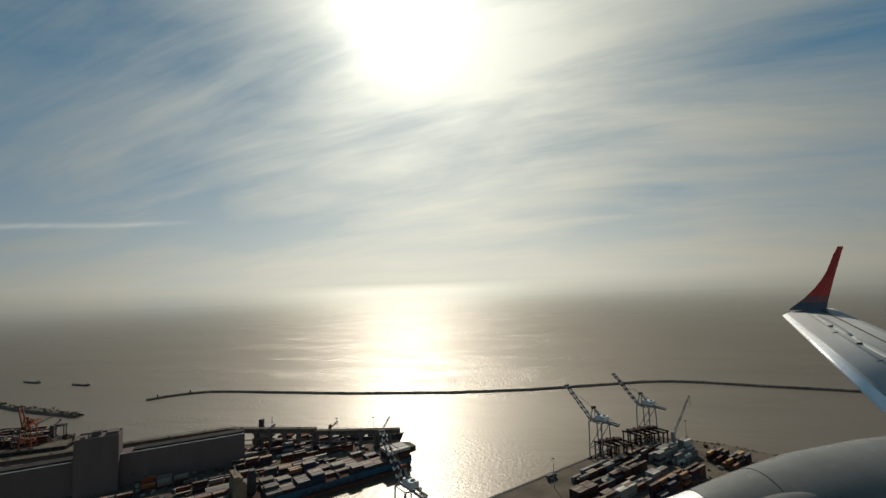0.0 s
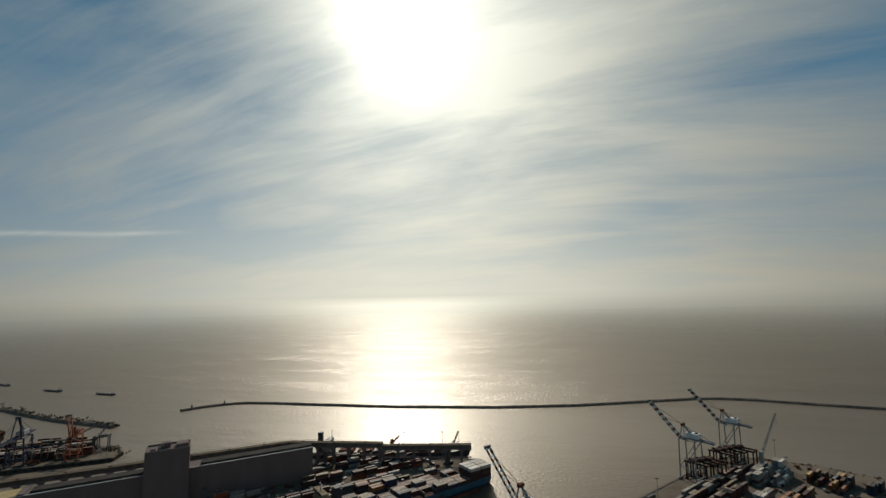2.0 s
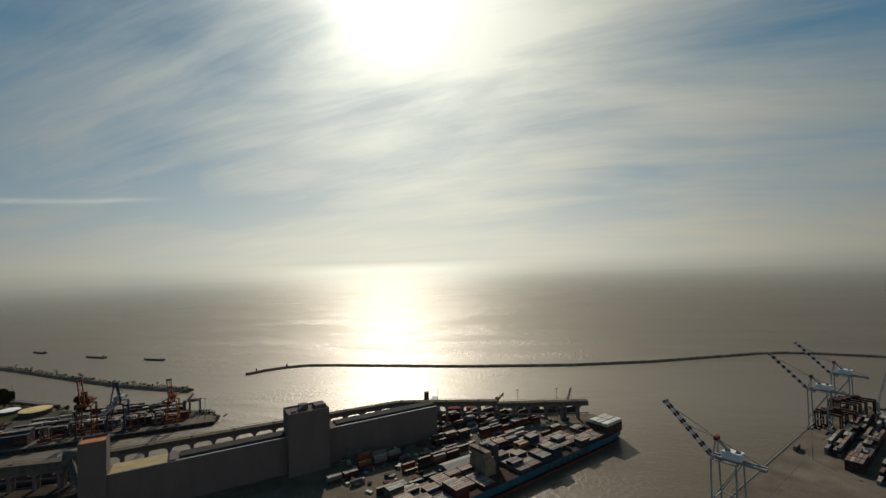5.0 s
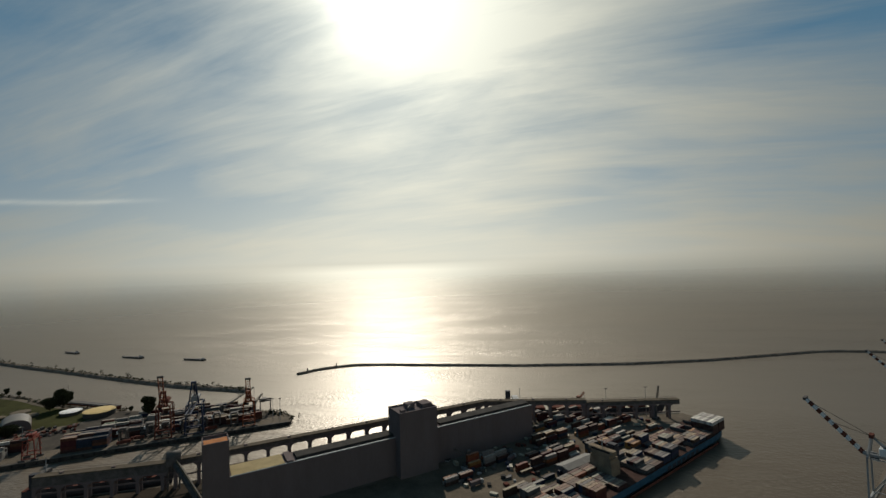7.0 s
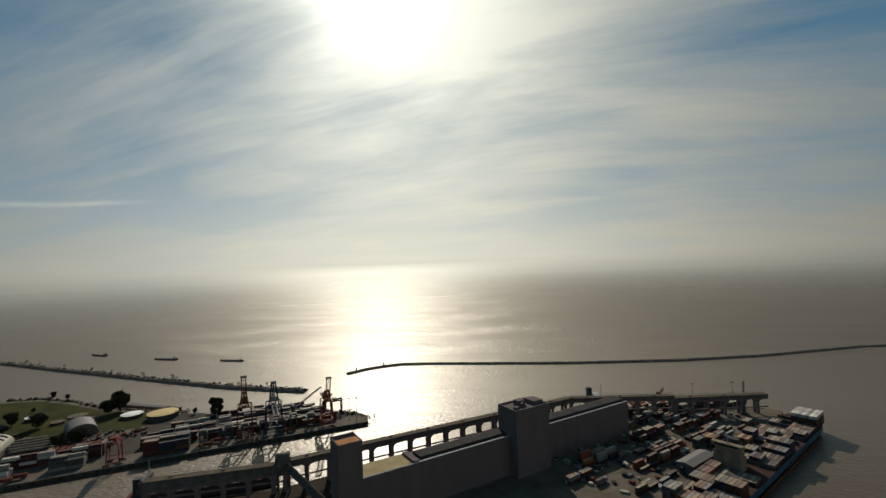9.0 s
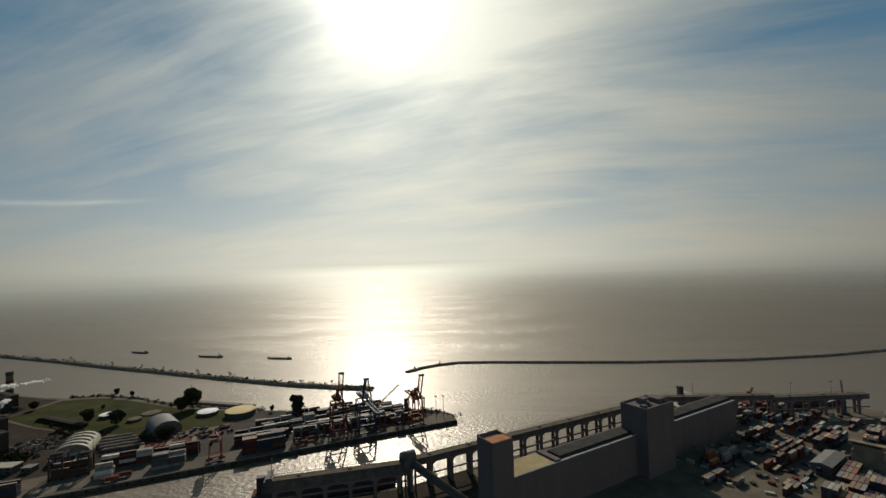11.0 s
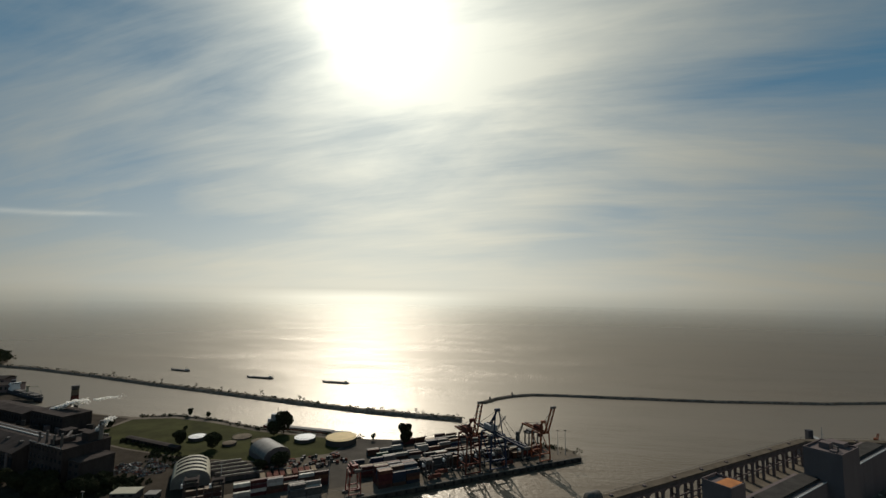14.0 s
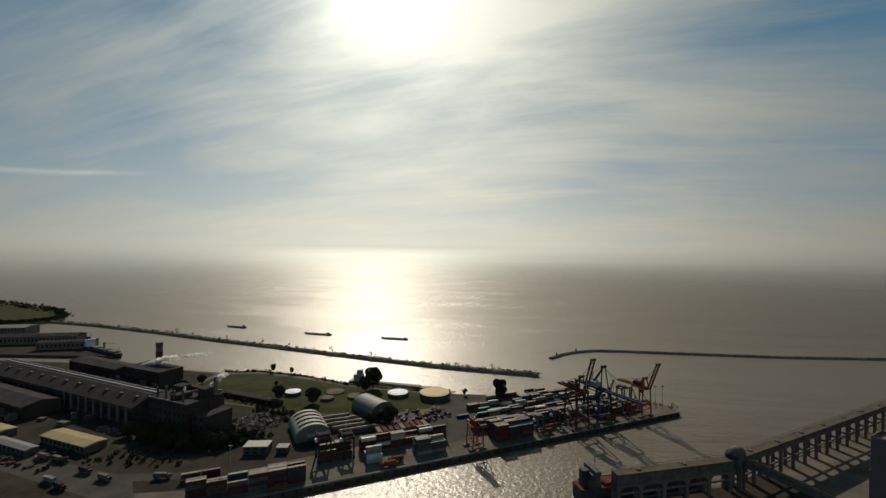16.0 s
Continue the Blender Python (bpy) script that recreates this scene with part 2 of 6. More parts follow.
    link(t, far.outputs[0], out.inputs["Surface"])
    return m


WATER = water_material()
CONCRETE = material("concrete", (0.14, 0.128, 0.11), 0.9, vary=0.3, scale=0.06, fine=1.5)
QUAY = material("quay_wall", (0.05, 0.046, 0.04), 0.9, vary=0.4, scale=0.2, fine=2.0, streak=0.3)
APRON = material("quay_apron", (0.115, 0.094, 0.071), 0.9, vary=0.35, scale=0.05, fine=1.2)
GRASS = material("grass", (0.037, 0.037, 0.012), 0.95, vary=0.35, scale=0.05, fine=1.0)
SOIL = material("yard_ground", (0.036, 0.028, 0.020), 0.95, vary=0.4, scale=0.06, fine=0.9)
YARD = material("dusty_yard", (0.104, 0.083, 0.060), 0.92, vary=0.4, scale=0.06, fine=0.9)
ASPHALT = material("asphalt", (0.062, 0.053, 0.043), 0.9, vary=0.3, scale=0.08, fine=1.5)
ROCK = material("rock", (0.155, 0.126, 0.098), 0.95, vary=0.5, scale=0.3, fine=1.5, bump=0.4)
SILO_WALL = material("silo_concrete", (0.130, 0.104, 0.098), 0.9, vary=0.09, scale=0.12, fine=1.2, streak=0.25)
SILO_ROOF = material("dark_roof", (0.042, 0.038, 0.034), 0.85, vary=0.35, scale=0.15, fine=2.0)
TAN_ROOF = material("weathered_tan_roof", (0.135, 0.108, 0.078), 0.9, vary=0.3, scale=0.15, fine=2.0)
GALLERY_ROOF = material("dusty_gallery_roof", (0.098, 0.079, 0.058), 0.9, vary=0.3, scale=0.15, fine=2.0)
OCHRE_ROOF = material("ochre_roof", (0.30, 0.235, 0.125), 0.85, vary=0.2, scale=0.15, fine=2.0)
ORANGE_ROOF = material("orange_brown_roof", (0.36, 0.15, 0.06), 0.8, vary=0.25, scale=0.2, fine=2.0)
STEEL_DARK = material("dark_steel", (0.085, 0.076, 0.068), 0.7, vary=0.4, scale=0.3, fine=3.0)
STEEL_GREY = material("grey_steel", (0.25, 0.25, 0.24), 0.6, vary=0.25, scale=0.3, fine=3.0)
WHITE = material("white_paint", (0.60, 0.60, 0.575), 0.5, vary=0.12, scale=0.3, fine=3.0)
RED = material("red_paint", (0.18, 0.04, 0.027), 0.6, vary=0.25, scale=0.4, fine=3.0)
ORANGE = material("orange_paint", (0.22, 0.068, 0.030), 0.6, vary=0.25, scale=0.4, fine=3.0)
BLUE = material("blue_paint", (0.026, 0.034, 0.058), 0.55, vary=0.25, scale=0.4, fine=3.0)
DARK_RUST = material("dark_rust", (0.052, 0.030, 0.024), 0.85, vary=0.35, scale=0.25, fine=2.0)
RUST = material("rust_red", (0.11, 0.042, 0.03), 0.85, vary=0.35, scale=0.25, fine=2.0)
HULL_BLUE = material("blue_hull", (0.026, 0.078, 0.120), 0.5, vary=0.2, scale=0.2, fine=2.0)
# barge hulls lightened: the river haze over them is put into the colour
HULL_GREY = material("hazed_grey_hull", (0.095, 0.088, 0.078), 0.7, vary=0.3, scale=0.2, fine=2.0)
HULL_DARK = material("dark_hull", (0.04, 0.04, 0.045), 0.6, vary=0.3, scale=0.2, fine=2.0)
BEIGE = material("beige_plaster", (0.20, 0.155, 0.105), 0.85, vary=0.25, scale=0.2, fine=2.0)
TANK_WHITE = material("tank_white", (0.72, 0.70, 0.66), 0.6, vary=0.1, scale=0.3, fine=3.0)
TANK_OCHRE = material("tank_ochre", (0.50, 0.36, 0.15), 0.7, vary=0.15, scale=0.3, fine=3.0)
SHED_ROOF = material("shed_roof", (0.15, 0.138, 0.12), 0.6, vary=0.2, scale=0.3, fine=3.0)
CREAM = material("cream_sheet", (0.29, 0.265, 0.195), 0.6, vary=0.15, scale=0.3, fine=3.0)
BARK = material("bark", (0.06, 0.045, 0.03), 0.95, vary=0.3, scale=2.0, fine=8.0)
BRICK_DARK = material("sooty_brick", (0.048, 0.039, 0.035), 0.95, vary=0.35, scale=0.12, fine=1.5, streak=0.4)
LEAF = material("leaf", (0.034, 0.037, 0.018), 0.8, vary=0.4, scale=0.6, fine=3.0)


def steam_material():
    """Bright water vapour that lets the light through."""
    m = bpy.data.materials.new("steam")
    m.use_nodes = True
    t = m.node_tree
    t.nodes.remove(t.nodes["Principled BSDF"])
    a = node(t, "ShaderNodeBsdfDiffuse", Color=(0.93, 0.92, 0.90, 1))
    b = node(t, "ShaderNodeBsdfTranslucent", Color=(0.97, 0.95, 0.90, 1))
    c = node(t, "ShaderNodeBsdfTransparent")
    geo = t.nodes.new("ShaderNodeNewGeometry")
    wisps = node(t, "ShaderNodeTexNoise", Scale=1.1, Detail=4.0)
    link(t, geo.outputs["Position"], wisps.inputs["Vector"])
    body = node(t, "ShaderNodeMixShader", Fac=0.7)
    link(t, a.outputs[0], body.inputs[1])
    link(t, b.outputs[0], body.inputs[2])
    thin = t.nodes.new("ShaderNodeMixShader")
    link(t, ramp(t, wisps.outputs[0], [(0.40, (0.75, 0.75, 0.75)), (0.66, (0, 0, 0))]), thin.inputs[0])
    link(t, body.outputs[0], thin.inputs[1])
    link(t, c.outputs[0], thin.inputs[2])
    link(t, thin.outputs[0], t.nodes["Material Output"].inputs["Surface"])
    return m


STEAM = steam_material()
# tank walls coloured dark so the backlit sides' shade is in the material
TANK_SHADED = material("tank_shell_shaded", (0.06, 0.055, 0.048), 0.7, vary=0.25, scale=0.3, fine=3.0)
PALE_STEEL = material("pale_steel", (0.36, 0.37, 0.36), 0.6, vary=0.2, scale=0.3, fine=3.0)
GLASS_DARK = material("dark_glass", (0.02, 0.022, 0.025), 0.2, vary=0.1)
RUBBER = material("rubber", (0.02, 0.02, 0.02), 0.9, vary=0.2)
BOX_RGB = (("red", (0.072, 0.025, 0.019)), ("brown", (0.050, 0.027, 0.022)), ("grey", (0.17, 0.163, 0.148)), ("navy", (0.021, 0.028, 0.045)),
           ("orange", (0.17, 0.065, 0.024)), ("white", (0.33, 0.315, 0.285)), ("slate", (0.060, 0.061, 0.060)), ("green", (0.033, 0.06, 0.04)))
BOX_PAINT = [material(f"container_{n}", c, 0.7, vary=0.3, scale=0.5, fine=3.0, per_object=0.25) for n, c in BOX_RGB]
# paler paint for roofs: sunlight on container tops is put into the colour
BOX_TOPS = [material(f"sunlit_roof_{n}", tuple(0.68 * f + 0.95 * v for f, v in zip((0.19, 0.152, 0.110), c)), 0.68, vary=0.4, scale=0.6, fine=3.0, per_object=0.55) for n, c in BOX_RGB]


# ---- building helpers ----
def cube(bm, c, size, turn=0.0):
    """A box on c (centre of its foot), turned about z by degrees."""
    m = Matrix.Translation((c[0], c[1], c[2] + size[2] / 2)) @ Matrix.Rotation(radians(turn), 4, "Z") @ Matrix.Diagonal((*size, 1))
    bmesh.ops.create_cube(bm, size=1, matrix=m)


def strut(bm, p, q, w, h=None):
    """A square bar from p to q."""
    p, q = Vector(p), Vector(q)
    d = q - p
    m = Matrix.Translation((p + q) / 2) @ d.to_track_quat("Z", "Y").to_matrix().to_4x4() @ Matrix.Diagonal((w, h or w, d.length, 1))
    bmesh.ops.create_cube(bm, size=1, matrix=m)


def tube(bm, c, r, h, r2=None, seg=20, caps=True):
    bmesh.ops.create_cone(bm, cap_ends=caps, segments=seg, radius1=r, radius2=r if r2 is None else r2, depth=h,
                          matrix=Matrix.Translation((c[0], c[1], c[2] + h / 2)))


def prism(bm, poly, z0, z1):
    low = [bm.verts.new((x, y, z0)) for x, y in poly]
    top = [bm.verts.new((x, y, z1)) for x, y in poly]
    n = len(poly)
    bm.faces.new(top)
    bm.faces.new(low[::-1])
    for i in range(n):
        j = (i + 1) % n
        bm.faces.new((low[i], low[j], top[j], top[i]))
    bmesh.ops.recalc_face_normals(bm, faces=bm.faces)


def mesh_of(name, bm, mat, smooth=False):
    me = bpy.data.meshes.new(name)
    bm.to_mesh(me)
    bm.free()
    for m in mat if isinstance(mat, (list, tuple)) else [mat]:
        me.materials.append(m)
    if smooth:
        for p in me.polygons:
            p.use_smooth = True
    return me


def thing(name, m, label, category, group="", kind=""):
    """An Empty at the base of a thing."""
    ob = new(name)
    ob.matrix_basis = m
    ob.empty_display_size = 0.5
    return tagged(ob, label, category, group, kind)


def part(name, bm, mat, parent, label="", smooth=False):
    ob = new(name, mesh_of(name, bm, mat, smooth))
    ob.parent = parent
    return tagged(ob, label)


def solid(name, bm, mat, label="", category="", group="", kind="", smooth=False):
    return tagged(new(name, mesh_of(name, bm, mat, smooth)), label, category, group, kind)


def boxes(*items):
    """A bmesh of boxes given as (centre of foot, size[, turn])."""
    bm = bmesh.new()
    for it in items:
        cube(bm, *it)
    return bm


def bars(w, *pairs):
    bm = bmesh.new()
    for p, q in pairs:
        strut(bm, p, q, w)
    return bm


DECK = 3.0  # quay level above the river
rng = random.Random(7)


def frame_of(x, y, degrees):
    """A plan grid: place(s, n) gives world x, y at s along and n to its left."""
    c, s_ = math.cos(radians(degrees)), math.sin(radians(degrees))
    return lambda s, n: (x + c * s - s_ * n, y + s_ * s + c * n)


SILO_TURN = 37.8
at_silo = frame_of(-419, 225, SILO_TURN)        # along the silo pier, n towards the river
NORTH_TURN = 30.5 + 180
north = frame_of(-457, 381, NORTH_TURN)          # along the north quay from its tip


def at_north(p, m):
    return north(p, -m)                          # m inland from the quay edge


# ---- the setting: river, quays, land ----
bm = bmesh.new()
side = 9000
vs = [bm.verts.new(v) for v in ((-side, -side, 0), (side, -side, 0), (side, side, 0), (-side, side, 0))]
bm.faces.new(vs)
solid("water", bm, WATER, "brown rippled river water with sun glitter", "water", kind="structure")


def land(name, poly, mat, label, z=DECK, wall=QUAY):
    bm = bmesh.new()
    prism(bm, poly, -2.0, z)
    ob = solid(name, bm, [mat, wall], label, "ground", kind="structure")
    for f in ob.data.polygons:
        f.material_index = 0 if f.normal.z > 0.5 else 1
    return ob


land("pavement_silo_pier", [(-562, 216), (-558, 237), (-477, 266.5), (-287, 399), (-114, 421), (-106, 412), (-118, 395), (-245, 268), (-330, 180),
                            (-330, 60), (-562, 60)], APRON, "worn concrete quay of the grain pier")
NORTH_SHORE = [(-457, 381), (-463, 398), (-480, 408), (-520, 413), (-600, 404), (-640, 402), (-700, 407), (-745, 414), (-800, 434), (-850, 444),
               (-890, 436), (-930, 440), (-1000, 455), (-1060, 452), (-1500, 440), (-1500, 80), (-800, 80), (-790, 184)]
land("pavement_north", NORTH_SHORE, APRON, "pale concrete quay apron and yards")
land("pavement_east", [(-90, 258), (92, 447), (112, 454), (141, 447), (165, 437), (200, 412), (300, 366), (420, 300), (420, 60), (-90, 60)], APRON,
     "concrete container quay along the dock basin")
land("pavement_far_dock", [(-1056, 482), (-1086, 506), (-1130, 525), (-1210, 556), (-1500, 640), (-1500, 505), (-1230, 468)], SOIL, "far dock quay")


land("ground_headland", [(-1392, 738), (-1376, 702), (-1400, 655), (-1480, 645), (-2700, 700), (-2700, 1150), (-1750, 905), (-1470, 800)], GRASS,
     "low dark green headland at the breakwater's root", 5.0, ROCK)
land("ground_mainland", [(-9000, -9000), (9000, -9000), (9000, 59.9), (-9000, 59.9)], SOIL, "flat brown land behind the docks")


def sheet(name, poly, mat, label, z):
    bm = bmesh.new()
    prism(bm, poly, z - 0.3, z)
    return solid(name, bm, mat, label, "ground", kind="structure")


sheet("ground_meadow", [(-650, 397), (-700, 402), (-746, 409), (-800, 428), (-850, 438), (-886, 428), (-886, 372), (-830, 352), (-760, 338), (-700, 340),
                        (-660, 362)], GRASS, "green meadow with worn patches between storage tanks", DECK + 0.05)
sheet("ground_yard", [at_north(205, 42), at_north(300, 36), at_north(345, 20), at_north(480, 60), (-886, 368), (-830, 350), (-760, 336), (-700, 338)], SOIL,
      "brown earth yard with scrub and stacked goods", DECK + 0.06)
sheet("ground_works", [(-790, 268), (-800, 330), (-886, 366), (-892, 430), (-1000, 450), (-1498, 436), (-1498, 90), (-805, 90), (-800, 190), (-812, 222)], SOIL,
      "dark dirt ground round the power station", DECK + 0.05)
sheet("road", [(-1100, 262), (-925, 236), (-815, 208), (-790, 190), (-780, 198), (-806, 226), (-760, 236), (-765, 243), (-820, 232), (-930, 252), (-1100, 280)],
      ASPHALT, "grey asphalt port road", DECK + 0.07)
sheet("ground_silo_yard", [at_silo(240, 42), at_silo(246, -30), (-215, 300), (-250, 265), (-330, 185), at_silo(-20, -60), at_silo(-100, -60), at_silo(-100, 8),
                           at_silo(-12, -3), at_silo(235, -3), at_silo(236, 42)], YARD, "dirty paved container yard", DECK + 0.05)


sheet("ground_gallery_yard", [(-561, 217), (-557, 235.5), (-478, 264), (-440, 289), (-425, 262), (-440, 216), (-470, 100), (-560, 100)], SOIL, "dark quay ground under the gallery", DECK + 0.045)


sheet("ground_north_yard", [at_north(14, 21), at_north(206, 21), at_north(206, 60), at_north(176, 92), (-646, 400), (-600, 402), (-522, 410), (-484, 404), at_north(10, 30)], ASPHALT,
      "dark asphalt yard between container rows", DECK + 0.03)


def kerb(name, a, b, w=1.0, h=0.35):
    bm = bmesh.new()
    strut(bm, (*a, DECK + h / 2), (*b, DECK + h / 2), w, h)
    return solid(name, bm, CONCRETE, "pale concrete kerb along the quay edge", "kerb", kind="structure")


kerb("trim_north_edge", at_north(1, 0.8), at_north(330, 0.8))
kerb("trim_east_edge", (-88, 257), (91, 444))
kerb("trim_silo_edge", (-476, 265.6), (-288, 396.8))
kerb("trim_silo_edge_far", (-286, 397.6), (-116, 419.2))


def mound(name, line, width, height, mat, label, seed, step=6.0, kind="structure"):
    """A rubble dam: a bumpy ridge along a line of plan points."""
    r = random.Random(seed)
    pts = []
    for (x0, y0), (x1, y1) in zip(line, line[1:]):
        n = max(1, int(math.hypot(x1 - x0, y1 - y0) / step))
        pts += [(x0 + (x1 - x0) * i / n, y0 + (y1 - y0) * i / n) for i in range(n)]
    pts.append(line[-1])
    bm = bmesh.new()
    prev = None
    for i, (x, y) in enumerate(pts):
        a, b = pts[max(0, i - 1)], pts[min(len(pts) - 1, i + 1)]
        d = Vector((b[0] - a[0], b[1] - a[1], 0)).normalized()
        nrm = Vector((-d.y, d.x, 0))
        row = []
        for k, h in ((-0.5, -1.0), (-0.36, 0.55), (-0.16, 0.95), (0.05, 1.0), (0.25, 0.9), (0.38, 0.5), (0.5, -1.0)):
            j = r.uniform(-0.03, 0.03)
            row.append(bm.verts.new((x + nrm.x * (k + j) * width, y + nrm.y * (k + j) * width, h * height * r.uniform(0.9, 1.1) if h > 0 else -1)))
        if prev:
            for q in range(6):
                bm.faces.new((prev[q], prev[q + 1], row[q + 1], row[q]))
        else:
            bm.faces.new(row)
        prev = row
    bm.faces.new(prev[::-1])
    bmesh.ops.recalc_face_normals(bm, faces=bm.faces)
    return solid(name, bm, mat, label, "breakwater", kind=kind)


BW_A = [(-537, 560), (-521, 582), (-500, 600), (-474, 612), (-430, 614), (-380, 612), (-250, 610), (-110, 620), (0, 642), (90, 672), (165, 697), (200, 700), (240, 694),
        (300, 675), (400, 648), (560, 620), (800, 600)]
BW_L = [(-560, 482), (-600, 488), (-663, 499), (-735, 519), (-810, 541), (-895, 567), (-1000, 597), (-1110, 633), (-1262, 676), (-1395, 700), (-1700, 740)]
mound("breakwater_outer", BW_A, 8, 2.8, ROCK, "long dark rubble breakwater in brown water", 3)
mound("breakwater_inner", BW_L, 13, 3.6, ROCK, "long dark rubble breakwater overgrown with scrub", 4)
mound("breakwater_shore", [(-646, 404), (-702, 411), (-748, 418), (-802, 438), (-850, 448), (-888, 440)], 7, 3.6, ROCK, "rubble bank along the meadow", 5)
land("ground_island", [(-1405, 708), (-1500, 770), (-1650, 850), (-1800, 860), (-1900, 800), (-1700, 720)], GRASS, "low wooded far shore", 3.0, ROCK)


# ---- the grain pier: silos, towers, galleries ----
def silo_tower():
    t = thing("silo_tower", pose(*at_silo(104, -7.5), DECK, 0, 0, SILO_TURN), "tall square concrete grain silo tower with flat roof", "silo")
    part("body", boxes(((13.7, 9.2, 0), (27.4, 18.5, 40.5))), SILO_WALL, t)
    part("parapet", boxes(((13.7, 0.3, 40.5), (27.4, 0.6, 1.0)), ((13.7, 18.1, 40.5), (27.4, 0.6, 1.0)), ((0.3, 9.2, 40.5), (0.6, 17.2, 1.0)),
                          ((27.1, 9.2, 40.5), (0.6, 17.2, 1.0))), SILO_WALL, t)
    part("roof_house", boxes(((12, 11, 40.5), (6, 5, 3.4))), SILO_WALL, t)
    part("roof_house", boxes(((22.5, 9, 40.5), (7.5, 9, 2.6))), SILO_WALL, t)
    part("roof_house", boxes(((4.5, 5, 40.5), (3, 3, 1.6))), SILO_WALL, t)
    part("duct", bars(0.6, ((8, 4, 40.5), (8, 4, 43.5)), ((8, 4, 43.3), (11, 7, 43.3))), STEEL_DARK, t)
    for i in range(8):
        part("rib", boxes(((2.0 + 3.35 * i, -0.02, 0), (0.5, 0.04, 40.0))), SILO_WALL, t)
    for i in range(5):
        part("rib", boxes(((-0.02, 1.6 + 3.8 * i, 0), (0.04, 0.5, 40.0))), SILO_WALL, t)


def elevator_block(s0, s1, label, ochre):
    """A long low silo block with a raised roof house and a pale parapet line."""
    n = s1 - s0
    t = thing("grain_elevator", pose(*at_silo(s0, 0), DECK, 0, 0, SILO_TURN), label, "silo")
    part("body", boxes(((n / 2, 8, 0), (n, 16, 24.0))), SILO_WALL, t)
    if ochre:
        part("roof_sheet", boxes(((15, 8, 24.0), (28, 15, 0.5))), OCHRE_ROOF, t, "ochre flat roof in sun")
        part("roof_curb", boxes(((32, 8, 24.0), (3.5, 15, 1.3))), SILO_WALL, t)
    a = 36 if ochre else 8
    bm = boxes((((a + n) / 2, 8.2, 24.0), (n - a, 10.5, 1.3)))
    bmesh.ops.bevel(bm, geom=[e for e in bm.edges if abs((e.verts[0].co - e.verts[1].co).x) > 5 and e.verts[0].co.z > 25], offset=0.7, segments=2, affect="EDGES")
    part("roof_house", bm, SILO_ROOF, t)
    k = int((n - a) / 4)
    # grey strips draw the thin pale roof edge; no glazing stands here
    for i in range(k):
        part("skylight", boxes(((a + 2 + 4 * i, 1.1, 24.0), (3.4, 0.35, 0.3))), STEEL_GREY, t)
    # parapet in pale steel: the sunlit roof edge is in its colour
    part("parapet", boxes(((n / 2, 0.3, 24.0), (n, 0.45, 0.4))), PALE_STEEL, t, "pale sunlit parapet")
    for i in range(int(n / 6)):
        part("rib", boxes(((3 + 6 * i, -0.02, 0), (0.6, 0.04, 23.5))), SILO_WALL, t)


def head_tower():
    t = thing("elevator_tower", pose(*at_silo(-7, -1), DECK, 0, 0, SILO_TURN), "slim square concrete elevator tower with orange-brown roof", "tower")
    part("body", boxes(((6.5, 6.5, 0), (13, 13, 43.5))), SILO_WALL, t)
    part("roof", boxes(((6.5, 4.0, 43.5), (11.5, 6.5, 0.9))), ORANGE_ROOF, t, "orange-brown sheet roof")
    part("parapet", boxes(((6.5, 0.25, 43.5), (13, 0.5, 0.9)), ((6.5, 12.7, 43.5), (13, 0.5, 1.4)), ((0.25, 6.5, 43.5), (0.5, 12, 1.1)),
                          ((12.75, 6.5, 43.5), (0.5, 12, 1.1))), SILO_WALL, t)
    for i in range(4):
        part("rib", boxes(((1.5 + 3.3 * i, -0.02, 0), (0.6, 0.04, 43.0))), SILO_WALL, t)


silo_tower()
elevator_block(6, 104, "long concrete grain elevator with ochre and dark roofs", True)
elevator_block(131.4, 220, "long concrete grain elevator with dark roof and pale parapet", False)
head_tower()


